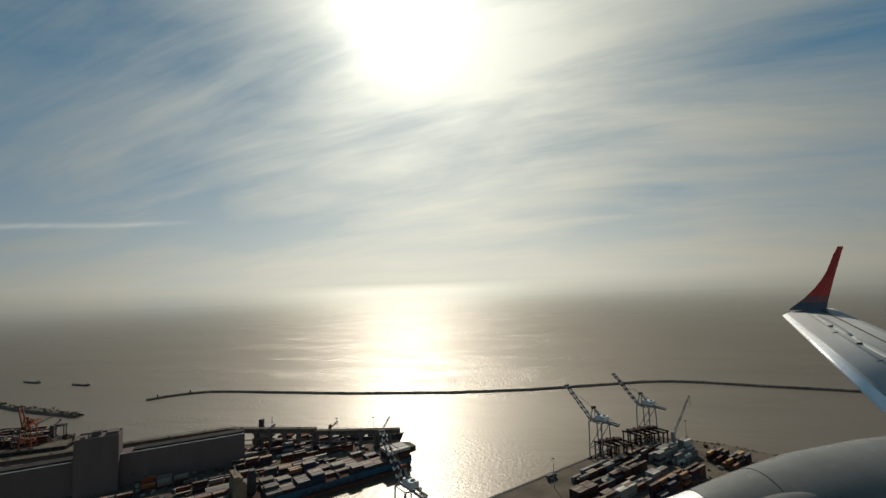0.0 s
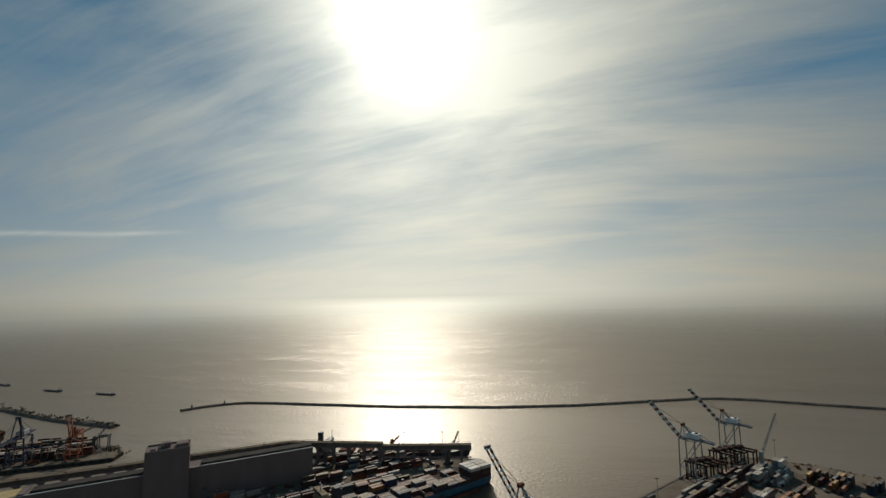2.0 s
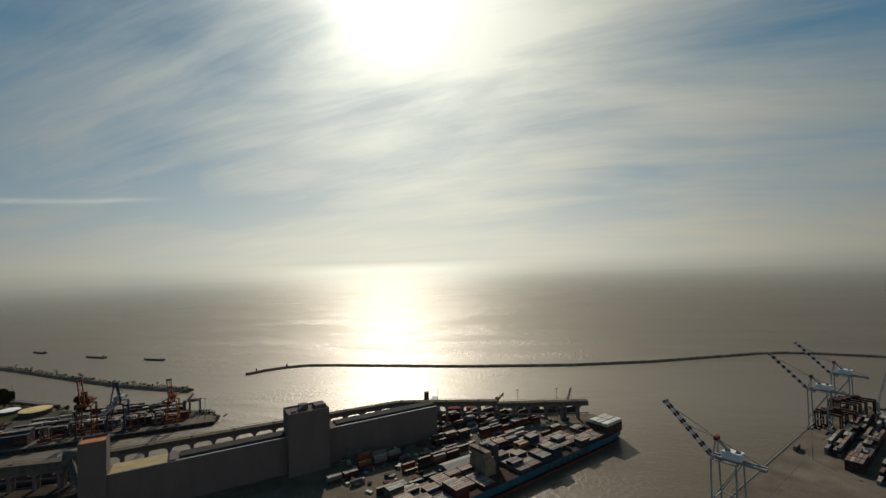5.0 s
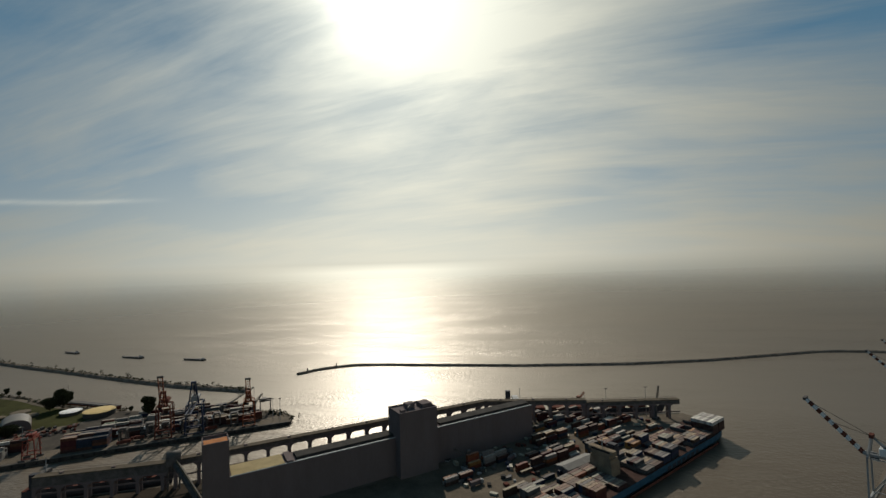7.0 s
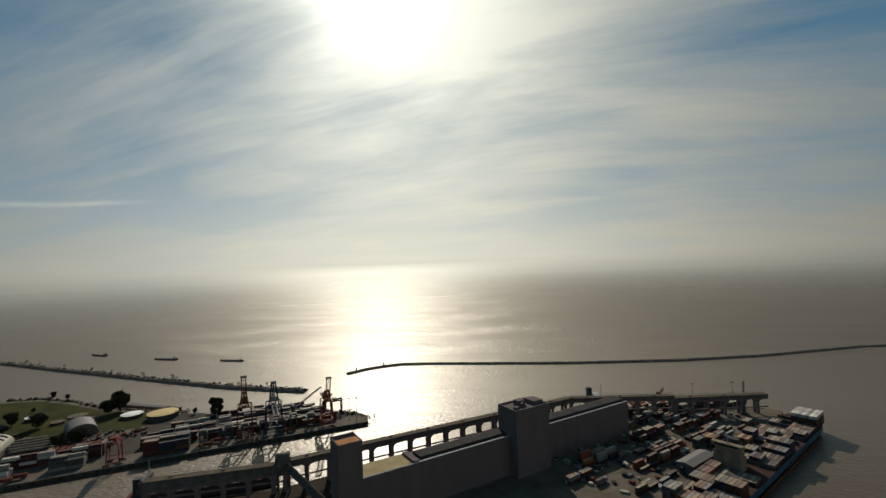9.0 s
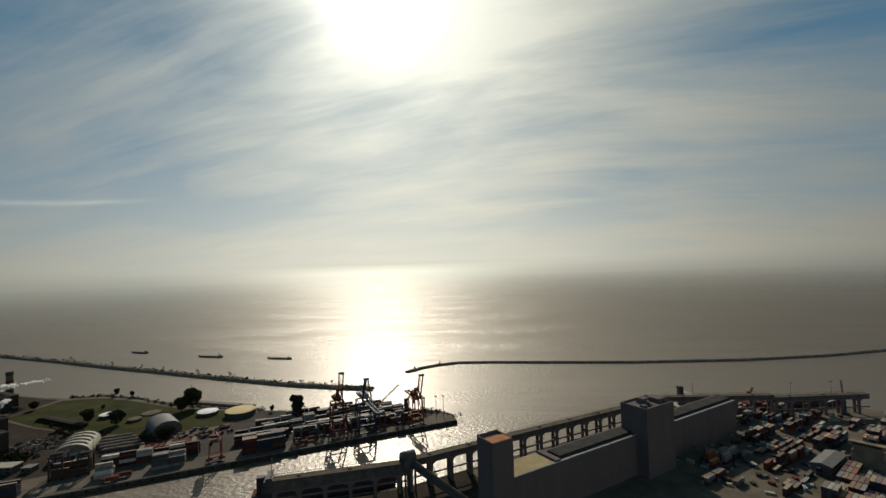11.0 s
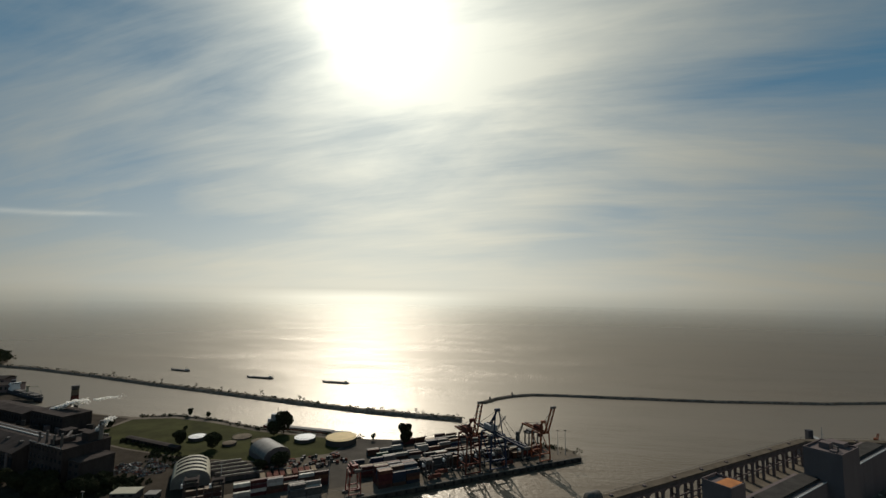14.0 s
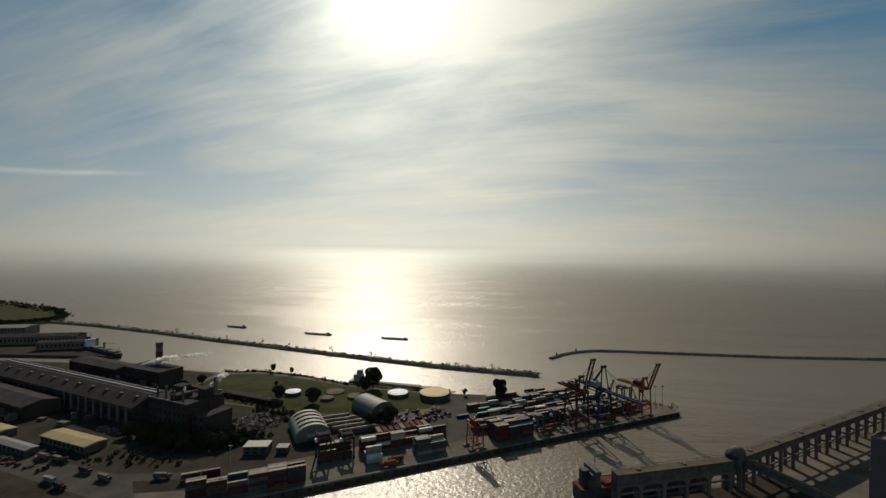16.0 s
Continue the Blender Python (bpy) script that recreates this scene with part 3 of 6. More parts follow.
def gallery(a, b, z_top, label, bay=14.0, wide=5.0, deep=2.6):
    """An enclosed conveyor gallery on tall concrete portals."""
    d = Vector((b[0] - a[0], b[1] - a[1], 0))
    n, turn = d.length, math.degrees(math.atan2(d.y, d.x))
    t = thing("conveyor_gallery", pose(a[0], a[1], DECK, 0, 0, turn), label, "conveyor")
    z = z_top - DECK
    foot = z - 1.5 - deep
    part("gallery_box", boxes(((n / 2, 0, z - 0.6 - deep), (n, wide, deep))), STEEL_DARK, t)
    bm = bmesh.new()
    cube(bm, (n / 2, 0, z - 0.6), (n, wide + 0.8, 0.6))
    part("roof", bm, GALLERY_ROOF, t)
    part("beam", boxes(((n / 2, -wide / 2 + 0.3, foot), (n, 0.7, 0.9)), ((n / 2, wide / 2 - 0.3, foot), (n, 0.7, 0.9))), SILO_WALL, t)
    for i in range(int(n / bay) + 1):
        x = min(n - 1.0, max(1.0, bay * i))
        for y in (-wide / 2 + 0.4, wide / 2 - 0.4):
            part("column", boxes(((x, y, 0), (1.9, 1.2, foot))), SILO_WALL, t)
            for sx in (-1, 1):
                if 0 < x + sx * 3.2 < n:
                    bm = bmesh.new()
                    vs_ = [bm.verts.new((x + sx * u, y + w_, foot + h_)) for w_ in (-0.5, 0.5) for u, h_ in ((0.9, 0), (0.9, -2.6), (1.5, -1.1), (3.2, 0))]
                    bm.faces.new(vs_[:4])
                    bm.faces.new(vs_[:3:-1])
                    for q in range(4):
                        bm.faces.new((vs_[q], vs_[(q + 1) % 4], vs_[4 + (q + 1) % 4], vs_[4 + q]))
                    bmesh.ops.recalc_face_normals(bm, faces=bm.faces)
                    part("haunch", bm, SILO_WALL, t)
        part("cross_beam", boxes(((x, 0, z - 10.5), (1.2, wide - 2.0, 1.0))), SILO_WALL, t)
    part("side_beam", boxes(((n / 2, -wide / 2 + 0.4, z - 10.8), (n, 0.5, 0.9))), SILO_WALL, t)
    for i in range(int(n / 28)):
        part("roof_vent", boxes(((14 + 28 * i, 0, z), (2.0, 1.6, 0.7))), SILO_WALL, t)
    part("railing", bars(0.12, ((0, wide / 2 + 0.3, z + 1.0), (n, wide / 2 + 0.3, z + 1.0)), *[((x, wide / 2 + 0.3, z), (x, wide / 2 + 0.3, z + 1.0))
                                                                                for x in range(1, int(n), 5)]), STEEL_DARK, t)
    return t


G0, G1, GK, GM, GE = (-546, 236), (-475, 262), (-284, 391), (-198, 398), (-120, 409)
gallery(G0, G1, 20, "deep dark conveyor gallery on concrete portals above a rusty ship", deep=5.4)
gallery(G1, GK, 21, "long dark conveyor gallery on concrete portals along the quay")
gallery(GK, GM, 21, "dark conveyor gallery on concrete portals beside a moored bulk ship")
gallery(GM, GE, 19, "dark conveyor gallery end on concrete portals over the yard")


def transfer_house(x, y, turn):
    t = thing("transfer_house", pose(x, y, DECK, 0, 0, turn), "dark rounded conveyor transfer house on legs", "industrial building")
    bm = boxes(((0, 0, 14.5), (8, 7, 5)))
    part("body", bm, STEEL_DARK, t)
    bm = bmesh.new()
    bmesh.ops.create_cone(bm, cap_ends=True, segments=16, radius1=3.4, radius2=3.4, depth=8,
                          matrix=Matrix.Translation((0, 0, 19.5)) @ Matrix.Rotation(radians(90), 4, "Y"))
    part("roof", bm, STEEL_DARK, t, smooth=True)
    for x_ in (-3.2, 3.2):
        for y_ in (-2.8, 2.8):
            part("leg", boxes(((x_, y_, 0), (0.9, 0.9, 14.5))), STEEL_DARK, t)


transfer_house(*G1, 37)


def incline(a, b, label):
    t = thing("conveyor_bridge", pose(0, 0, 0), label, "conveyor")
    bm = bmesh.new()
    strut(bm, a, b, 3.0, 2.6)
    part("gallery_box", bm, STEEL_DARK, t)
    bm = bmesh.new()
    strut(bm, Vector(a) + Vector((0, 0, 1.5)), Vector(b) + Vector((0, 0, 1.5)), 0.3, 3.4)
    part("roof", bm, TAN_ROOF, t)


incline((-471, 259, 19), (-432, 232, 8), "inclined conveyor bridge from gallery to tower foot")


# ---- ships ----
def hull_bmesh(n, beam, z0, z1, bow=0.16, flare=0.75):
    """A ship's hull: rounded stern, flared bow, x forward from the stern."""
    bm = bmesh.new()
    rows = []
    for i in range(25):
        u = i / 24
        w = 1.0
        if u > 1 - bow * 1.6:
            w = max(0.03, 1 - ((u - (1 - bow * 1.6)) / (bow * 1.6)) ** 2.2)
        if u < 0.06:
            w = 0.72 + 0.28 * (u / 0.06) ** 0.5
        sheer = 1.6 * max(0, (u - 0.86) / 0.14) ** 1.3 + 0.5 * max(0, (0.1 - u) / 0.1)
        rake = 0.03 * n * max(0, (u - 0.9) / 0.1)
        row = []
        for y, z, k in ((-flare * w, z0, 0), (-w, z0 + (z1 - z0) * 0.55, 0.5), (-w, z1 + sheer, 1), (w, z1 + sheer, 1), (w, z0 + (z1 - z0) * 0.55, 0.5), (flare * w, z0, 0)):
            row.append(bm.verts.new((u * n + rake * k, y * beam / 2, z)))
        rows.append(row)
    for a, b in zip(rows, rows[1:]):
        for q in range(6):
            f = bm.faces.new((a[q], b[q], b[(q + 1) % 6], a[(q + 1) % 6]))
            f.material_index = 1 if q == 2 else 0
    bm.faces.new(rows[0][::-1])
    bm.faces.new(rows[-1])
    bmesh.ops.recalc_face_normals(bm, faces=bm.faces)
    return bm


def ship(a, b, beam, deck, hull_mat, deck_mat, label, hatches=5, house=True, cranes=0, hatch_mat=None, house_at=0.03, house_mat=None, tall=12.5):
    """A cargo ship from stern a to bow b."""
    d = Vector((b[0] - a[0], b[1] - a[1], 0))
    n, turn = d.length, math.degrees(math.atan2(d.y, d.x))
    t = thing("cargo_ship", pose(a[0], a[1], 0, 0, 0, turn), label, "ship")
    part("hull", hull_bmesh(n, beam, -1.0, deck), [hull_mat, deck_mat], t)
    h0 = n * house_at
    first = h0 + (n * 0.13 if house else 0.02 * n)
    if house:
        w = n * 0.075
        deckhouse = part("superstructure", boxes(((h0 + w / 2 + 3, 0, deck), (w, beam * 0.85, 4.2)), ((h0 + w / 2 + 3.3, 0, deck + 4.2), (w * 0.8, beam * 0.75, 3.2)),
                                     ((h0 + w / 2 + 3.8, 0, deck + 7.4), (w * 0.5, beam * 1.0, 2.2))), house_mat or WHITE, t, "stepped deckhouse")
        part("bridge_window", boxes(((h0 + w * 0.75 + 3.9, 0, deck + 8.2), (0.2, beam * 0.8, 0.9))), GLASS_DARK, deckhouse)
        part("funnel", boxes(((h0 + 2.0, 0, deck), (4.2, 3.6, tall))), HULL_DARK, t, "dark square funnel")
        part("mast", bars(0.35, ((h0 + w + 2, 0, deck + 9), (h0 + w + 2, 0, deck + 19)), ((h0 + w + 2, -1.8, deck + 13), (h0 + w + 2, 1.8, deck + 13))), STEEL_GREY, t)
    span = n * 0.90 - first
    for i in range(hatches):
        c = first + span * (i + 0.5) / hatches
        part("hatch_cover", boxes(((c, 0, deck), (span / hatches * 0.78, beam * 0.62, 1.6)), ((c, 0, deck + 1.6), (span / hatches * 0.72, beam * 0.56, 0.35))),
             hatch_mat or RUST, t)
    for i in range(cranes):
        c = first + span * (i + 1) / (cranes + 1)
        g = part("deck_crane", boxes(((c, 0, deck), (1.8, 1.8, 7.5)), ((c, 0, deck + 7.5), (2.6, 2.6, 2.4))), CREAM, t)
        part("jib", bars(0.5, ((c, 0, deck + 8.5), (c + span / (cranes + 1) * 0.85, 0.6, deck + 11.5))), CREAM, g)
    part("foremast", bars(0.3, ((n * 0.94, 0, deck + 1), (n * 0.94, 0, deck + 8))), STEEL_GREY, t)
    part("bulwark", boxes(((n * 0.45, beam / 2 - 0.15, deck), (n * 0.8, 0.2, 1.1)), ((n * 0.45, -beam / 2 + 0.15, deck), (n * 0.8, 0.2, 1.1))), hull_mat, t)
    return t


ship((-270, 413), (-127, 431), 18, 6.5, HULL_DARK, CREAM, "dark-hulled bulk carrier with rust-red hatch covers on a pale deck", 6, True, 0, RUST, 0.03, STEEL_GREY, 16.5)
ship((-563, 245), (-486, 273), 12, 7.0, HULL_DARK, RUST, "rusty red-decked bulk ship under the gallery", 4, True, 0, RUST, 0.03, STEEL_DARK, 9.0)


def barge(a, b, beam, hull_mat, label, house_h=3.0, deck=1.8):
    """A long low river barge with a small aft house."""
    d = Vector((b[0] - a[0], b[1] - a[1], 0))
    n, turn = d.length, math.degrees(math.atan2(d.y, d.x))
    t = thing("river_barge", pose(a[0], a[1], 0, 0, 0, turn), label, "barge", "river barges")
    part("hull", hull_bmesh(n, beam, -1.0, deck), [hull_mat, STEEL_DARK], t)
    house = part("wheelhouse", boxes(((n * 0.10, 0, deck), (n * 0.10, beam * 0.7, house_h * 0.6)), ((n * 0.11, 0, deck + house_h * 0.6), (n * 0.05, beam * 0.5, house_h * 0.4))), STEEL_GREY, t)
    part("wheelhouse_window", boxes(((n * 0.1355, 0, deck + house_h * 0.68), (n * 0.003, beam * 0.42, house_h * 0.2))), GLASS_DARK, house)
    part("hatch_coaming", boxes(((n * 0.52, 0, deck), (n * 0.6, beam * 0.7, 0.8))), STEEL_DARK, t)
    part("mast", bars(0.25, ((n * 0.15, 0, deck), (n * 0.15, 0, deck + house_h * 1.6))), STEEL_DARK, t)
    part("bow_post", bars(0.25, ((n * 0.93, 0, deck), (n * 0.93, 0, deck + 2.2))), STEEL_DARK, t)
    return t


barge((-856, 662), (-900, 669), 6.5, HULL_GREY, "low grey cargo barge riding on the river")
barge((-733, 646), (-773, 651), 6, HULL_GREY, "low grey barge on the sunlit river", 2.2)
barge((-1018, 700), (-1056, 710), 6.5, HULL_GREY, "distant low barge in haze")
barge((-748, 429), (-660, 414), 8.5, RUST, "long low red-brown barge moored at the bank", 11.0, 3.4)
ship((-1130, 520), (-1050, 486), 11, 5, HULL_DARK, STEEL_DARK, "dark ship moored at the far dock", 3, True, 1, STEEL_DARK)


# ---- containers ----
BOX_L, BOX_W, BOX_H = 9.6, 2.05, 2.2


def container_mesh(paint, top):
    """A freight container with corner posts, recessed ribbed sides and a ribbed roof."""
    bm = bmesh.new()
    l, w, h = BOX_L / 2, BOX_W / 2, BOX_H
    n = 9
    for y in (-w, w):
        xs = [-l + 2 * l * i / n for i in range(n + 1)]
        lo = [bm.verts.new((x, y * (0.955 if 0 < i < n and i % 2 else 1), 0)) for i, x in enumerate(xs)]
        hi = [bm.verts.new((v.co.x, v.co.y, h)) for v in lo]
        for i in range(n):
            bm.faces.new((lo[i], lo[i + 1], hi[i + 1], hi[i]))
        if y < 0:
            lo_a, hi_a = lo, hi
        else:
            lo_b, hi_b = lo, hi
    for i in range(n):
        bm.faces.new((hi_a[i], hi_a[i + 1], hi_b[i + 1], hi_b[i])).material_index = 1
        bm.faces.new((lo_a[i], lo_b[i], lo_b[i + 1], lo_a[i + 1]))
    for i in (0, n):
        bm.faces.new((lo_a[i], hi_a[i], hi_b[i], lo_b[i]))
    bmesh.ops.recalc_face_normals(bm, faces=bm.faces)
    return mesh_of("container", bm, [paint, top])


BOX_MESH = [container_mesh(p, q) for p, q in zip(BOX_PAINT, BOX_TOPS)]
BOX_WORD = ["rust-red", "dark brown", "grey", "navy blue", "orange", "off-white", "slate grey", "dark green"]
box_count = {}
SINGLE = {"north quay containers": 90, "silo pier containers": 120, "east quay containers": 50, "ship deck containers": 80}
spare = []


def put_box(x, y, z, turn, colour, group, where):
    """The nearest of each yard are things of their own; the rest are kept for the joined stacks."""
    if box_count.get(group, 0) < SINGLE[group]:
        ob = new("container", BOX_MESH[colour])
        ob.matrix_basis = pose(x, y, z, 0, 0, turn)
        tagged(ob, f"{BOX_WORD[colour]} corrugated freight container {where}", "container", group)
        box_count[group] = box_count.get(group, 0) + 1
    else:
        spare.append((x, y, z, turn, colour))


def stack_block(place, turn, s0, n0, cols, rows, high, colours, group, where, gap=0.35, fill=0.9, r=rng):
    """cols along the block, rows across it; high is the greatest number of tiers."""
    for c in range(cols):
        base = r.choice(colours)
        for k in range(rows):
            tiers = max(0, min(high, high - r.choice((0, 0, 0, 1, 1, 2)))) if r.random() < fill else 0
            for t in range(tiers):
                col = base if r.random() < 0.45 else r.choice(colours)
                x, y = place(s0 + c * (BOX_L + gap) + r.uniform(-0.1, 0.1), n0 + k * (BOX_W + 0.2))
                put_box(x, y, DECK + 0.08 + t * BOX_H, turn + r.uniform(-0.4, 0.4), col, group, where)


NT = NORTH_TURN
yard = "stacked on the quay"
stack_block(at_north, NT, 28, 20, 5, 5, 3, [1, 1, 0, 4, 1], "north quay containers", yard)
stack_block(at_north, NT, 84, 26, 5, 4, 3, [0, 1, 1, 3, 6], "north quay containers", yard)
stack_block(at_north, NT, 84, 44, 6, 3, 2, [0, 1, 3, 6, 5], "north quay containers", yard)
stack_block(at_north, NT, 142, 9, 3, 6, 5, [1, 1, 3, 0, 1], "north quay containers", yard, fill=1)
stack_block(at_north, NT, 138, 30, 4, 3, 3, [0, 1, 1, 0], "north quay containers", yard)
stack_block(at_north, NT, 128, 58, 5, 2, 2, [1, 3, 6, 7], "north quay containers", yard)
stack_block(at_north, NT, 208, 12, 2, 5, 4, [2, 6, 6, 2], "north quay containers", yard, fill=1)
stack_block(at_north, NT, 250, 14, 1, 4, 4, [2, 5, 6], "north quay containers", yard, fill=1)
stack_block(at_north, NT, 200, 30, 6, 3, 4, [0, 1, 0, 0, 5], "north quay containers", yard)
stack_block(at_north, NT, 266, 26, 2, 4, 4, [1, 1, 6], "north quay containers", yard)
stack_block(at_north, NT, 296, 8, 6, 4, 4, [1, 6, 3, 1, 1], "north quay containers", yard)
stack_block(at_north, NT, 330, 30, 3, 2, 2, [5, 2, 1, 0], "north quay containers", yard)
for s_, m_, c_, k_, h_ in ((40, 38, 4, 3, 2), (36, 50, 4, 3, 2), (44, 62, 3, 3, 2), (40, 74, 4, 2, 2), (84, 58, 4, 3, 3), (80, 72, 3, 3, 2), (76, 84, 6, 2, 2), (126, 46, 4, 3, 3),
                            (132, 70, 3, 2, 2)):
    stack_block(at_north, NT, s_, m_, c_, k_, h_, [1, 1, 0, 3, 6, 2], "north quay containers", yard, gap=0.6, fill=0.92)
pier = "stacked in the silo pier yard"
ST = SILO_TURN + 4
for row, (s0, n0, cols, rows, high) in enumerate(((242, 30, 3, 3, 2), (250, 18, 4, 3, 3), (246, 6, 5, 3, 3), (250, -6, 4, 3, 2), (214, -16, 3, 3, 3), (252, -22, 4, 3, 3),
                                                  (196, -30, 4, 3, 2), (246, -36, 4, 3, 2), (176, -44, 5, 3, 3), (236, -50, 4, 4, 3), (150, -60, 8, 3, 2), (298, 0, 2, 5, 3),
                                                  (294, -20, 2, 4, 2), (284, -44, 3, 3, 2), (152, -22, 3, 3, 4), (128, -30, 2, 2, 2), (222, 2, 2, 5, 2))):
    stack_block(at_silo, ST, s0, n0, cols, rows, high, [1, 0, 1, 6, 2, 0, 4, 3], "silo pier containers", pier, gap=1.2, fill=0.85)
EAST_TURN = 46.5
east = frame_of(-90, 258, EAST_TURN)


def at_east(s, m):
    return east(s, -m)


shore = "stacked on the container quay"
stack_block(at_east, EAST_TURN, 150, 24, 6, 4, 3, [1, 1, 0, 2, 6], "east quay containers", shore, gap=0.8)
stack_block(at_east, EAST_TURN, 130, 38, 8, 4, 3, [1, 0, 1, 6], "east quay containers", shore, gap=0.8)
stack_block(at_east, EAST_TURN, 120, 54, 9, 4, 3, [2, 5, 1, 0, 2], "east quay containers", shore, gap=0.8)
for s_, m_, c_, k_, h_, cols_ in ((216, 26, 4, 4, 3, [1, 6, 1, 0]), (226, 40, 3, 4, 4, [2, 5, 2, 1]), (238, 52, 3, 3, 3, [5, 2, 2]), (262, 46, 1, 4, 5, [2, 5]), (262, 68, 2, 4, 3, [4, 1, 0]),
                                  (256, 82, 3, 4, 3, [4, 1, 3, 4]), (270, 100, 2, 3, 3, [1, 3])):
    stack_block(at_east, EAST_TURN, s_, m_, c_, k_, h_, cols_, "east quay containers", shore, gap=0.8)
stack_block(at_east, EAST_TURN, 170, 72, 6, 4, 4, [1, 4, 3, 0], "east quay containers", shore, gap=0.8)


# ---- container ship alongside the silo pier ----
def container_ship():
    """Moored stern to the river, bow towards the land; a high stack at the stern, a beige deckhouse amidships."""
    a, b = (-108, 383), (-276, 215)
    turn = math.degrees(math.atan2(b[1] - a[1], b[0] - a[0]))
    n = math.hypot(b[0] - a[0], b[1] - a[1])
    t = thing("container_ship", pose(a[0], a[1], 0, 0, 0, turn), "blue-hulled container ship with beige deckhouse and mixed boxes", "ship")
    part("hull", hull_bmesh(n, 29, -1.0, 7.5), [HULL_BLUE, DARK_RUST], t)
    part("boot_stripe", boxes(((n * 0.42, 14.45, 0), (n * 0.7, 0.2, 1.6)), ((n * 0.42, -14.45, 0), (n * 0.7, 0.2, 1.6))), RUST, t, "rust-red boot stripe")
    bm = boxes(((132, -5, 7.5), (9, 15, 8)), ((132.5, -5, 15.5), (8, 14, 2.6)), ((133, -5, 18.1), (6.5, 12.5, 2.6)), ((134, -5, 20.7), (4, 17, 2.2)))
    deckhouse = part("superstructure", bm, BEIGE, t, "beige stepped deckhouse")
    part("bridge_window", boxes(((136.1, -5, 21.4), (0.2, 13, 0.9))), GLASS_DARK, deckhouse)
    for k in range(3):
        part("deck_window_row", boxes(((127.45, -5, 9.2 + 2.5 * min(k, 2)), (0.2, 11, 0.8))), GLASS_DARK, deckhouse)
    part("funnel", boxes(((123, -5, 7.5), (5, 6, 14)), ((123, -5, 21.5), (4, 5, 1.2))), HULL_DARK, t, "dark funnel")
    part("mast", bars(0.4, ((134, -5, 22.9), (134, -5, 29)), ((134, -7, 27), (134, -3, 27))), STEEL_GREY, t)
    for k in range(7):
        part("hull_mark", boxes(((52 + 6.5 * k, 14.5, 3.0), (4.2, 0.25, 2.6))), HULL_DARK, t, "dark painted mark")
    part("stern_rail", bars(0.25, ((1.5, -10, 9.2), (1.5, 10, 9.2))), STEEL_GREY, t)
    for k in range(11):
        part("lashing_bridge", boxes(((12.6 + 10.4 * k, 0, 7.5), (0.5, 26, 2.4))), STEEL_DARK, t)
    r = random.Random(11)
    along = frame_of(a[0], a[1], turn)
    heights = (4, 4, 1, 1, 2, 1, 1, 3, 2, 1, 2)
    for bay in range(22):
        s = 7.5 + bay * 10.4
        if 116 < s < 142 or s > 205:
            continue
        base = r.choice((1, 0, 4, 6, 0, 1))
        for k in range(12):
            if bay < 2:
                tiers = 4 if k > 4 else 0
            else:
                if k % 3 == 0:
                    shift, base = r.choice((-1, 0, 0, 0, 1)), r.choice((1, 0, 4, 6, 0, 1, 3, 1))
                tiers = max(0, (heights[bay % 11] + shift))
            for q in range(tiers):
                x, y = along(s, -12.4 + k * 2.25)
                put_box(x, y, 7.55 + q * BOX_H, turn, 5 if bay < 2 and q == 3 else 1 if bay < 2 else base if r.random() < 0.55 else r.choice((1, 0, 6, 3, 0, 1)), "ship deck containers", "on a ship's deck")


container_ship()


def join_spare():
    """The containers past those counted singly, as one object with a material for each colour."""
    verts, faces, slots = [], [], []
    shapes = [([v.co.copy() for v in m.vertices], [tuple(p.vertices) for p in m.polygons], [p.material_index for p in m.polygons]) for m in BOX_MESH]
    for x, y, z, turn, colour in spare:
        m = pose(x, y, z, 0, 0, turn)
        n = len(verts)
        verts += [m @ v for v in shapes[colour][0]]
        faces += [tuple(n + i for i in f) for f in shapes[colour][1]]
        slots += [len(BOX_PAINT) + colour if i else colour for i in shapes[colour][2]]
    me = bpy.data.meshes.new("container_stacks")
    me.from_pydata(verts, [], faces)
    for p in BOX_PAINT + BOX_TOPS:
        me.materials.append(p)
    me.polygons.foreach_set("material_index", slots)
    tagged(new("container_stacks", me), "mixed freight containers stacked across the yards", "containers", kind="stuff")


join_spare()


# ---- cranes ----
def lattice(bm, p, q, w, h, n, bar):
    """A four-chord lattice girder from p to q."""
    p, q = Vector(p), Vector(q)
    d = (q - p).normalized()
    side_ = d.cross(Vector((0, 0, 1)))
    side_ = side_.normalized() if side_.length > 0.01 else Vector((1, 0, 0))
    upw = side_.cross(d).normalized()
    corner = [side_ * (w / 2 * a) + upw * (h / 2 * b) for a, b in ((-1, -1), (1, -1), (1, 1), (-1, 1))]
    for c in corner:
        strut(bm, p + c, q + c, bar)
    for i in range(n):
        a, b = p.lerp(q, i / n), p.lerp(q, (i + 1) / n)
        for k in range(4):
            c0, c1 = corner[k], corner[(k + 1) % 4]
            strut(bm, a + c0, (b + c1) if i % 2 else (a + c1), bar * 0.7)
            strut(bm, a + (c0 if i % 2 else c1), b + (c1 if i % 2 else c0), bar * 0.6)


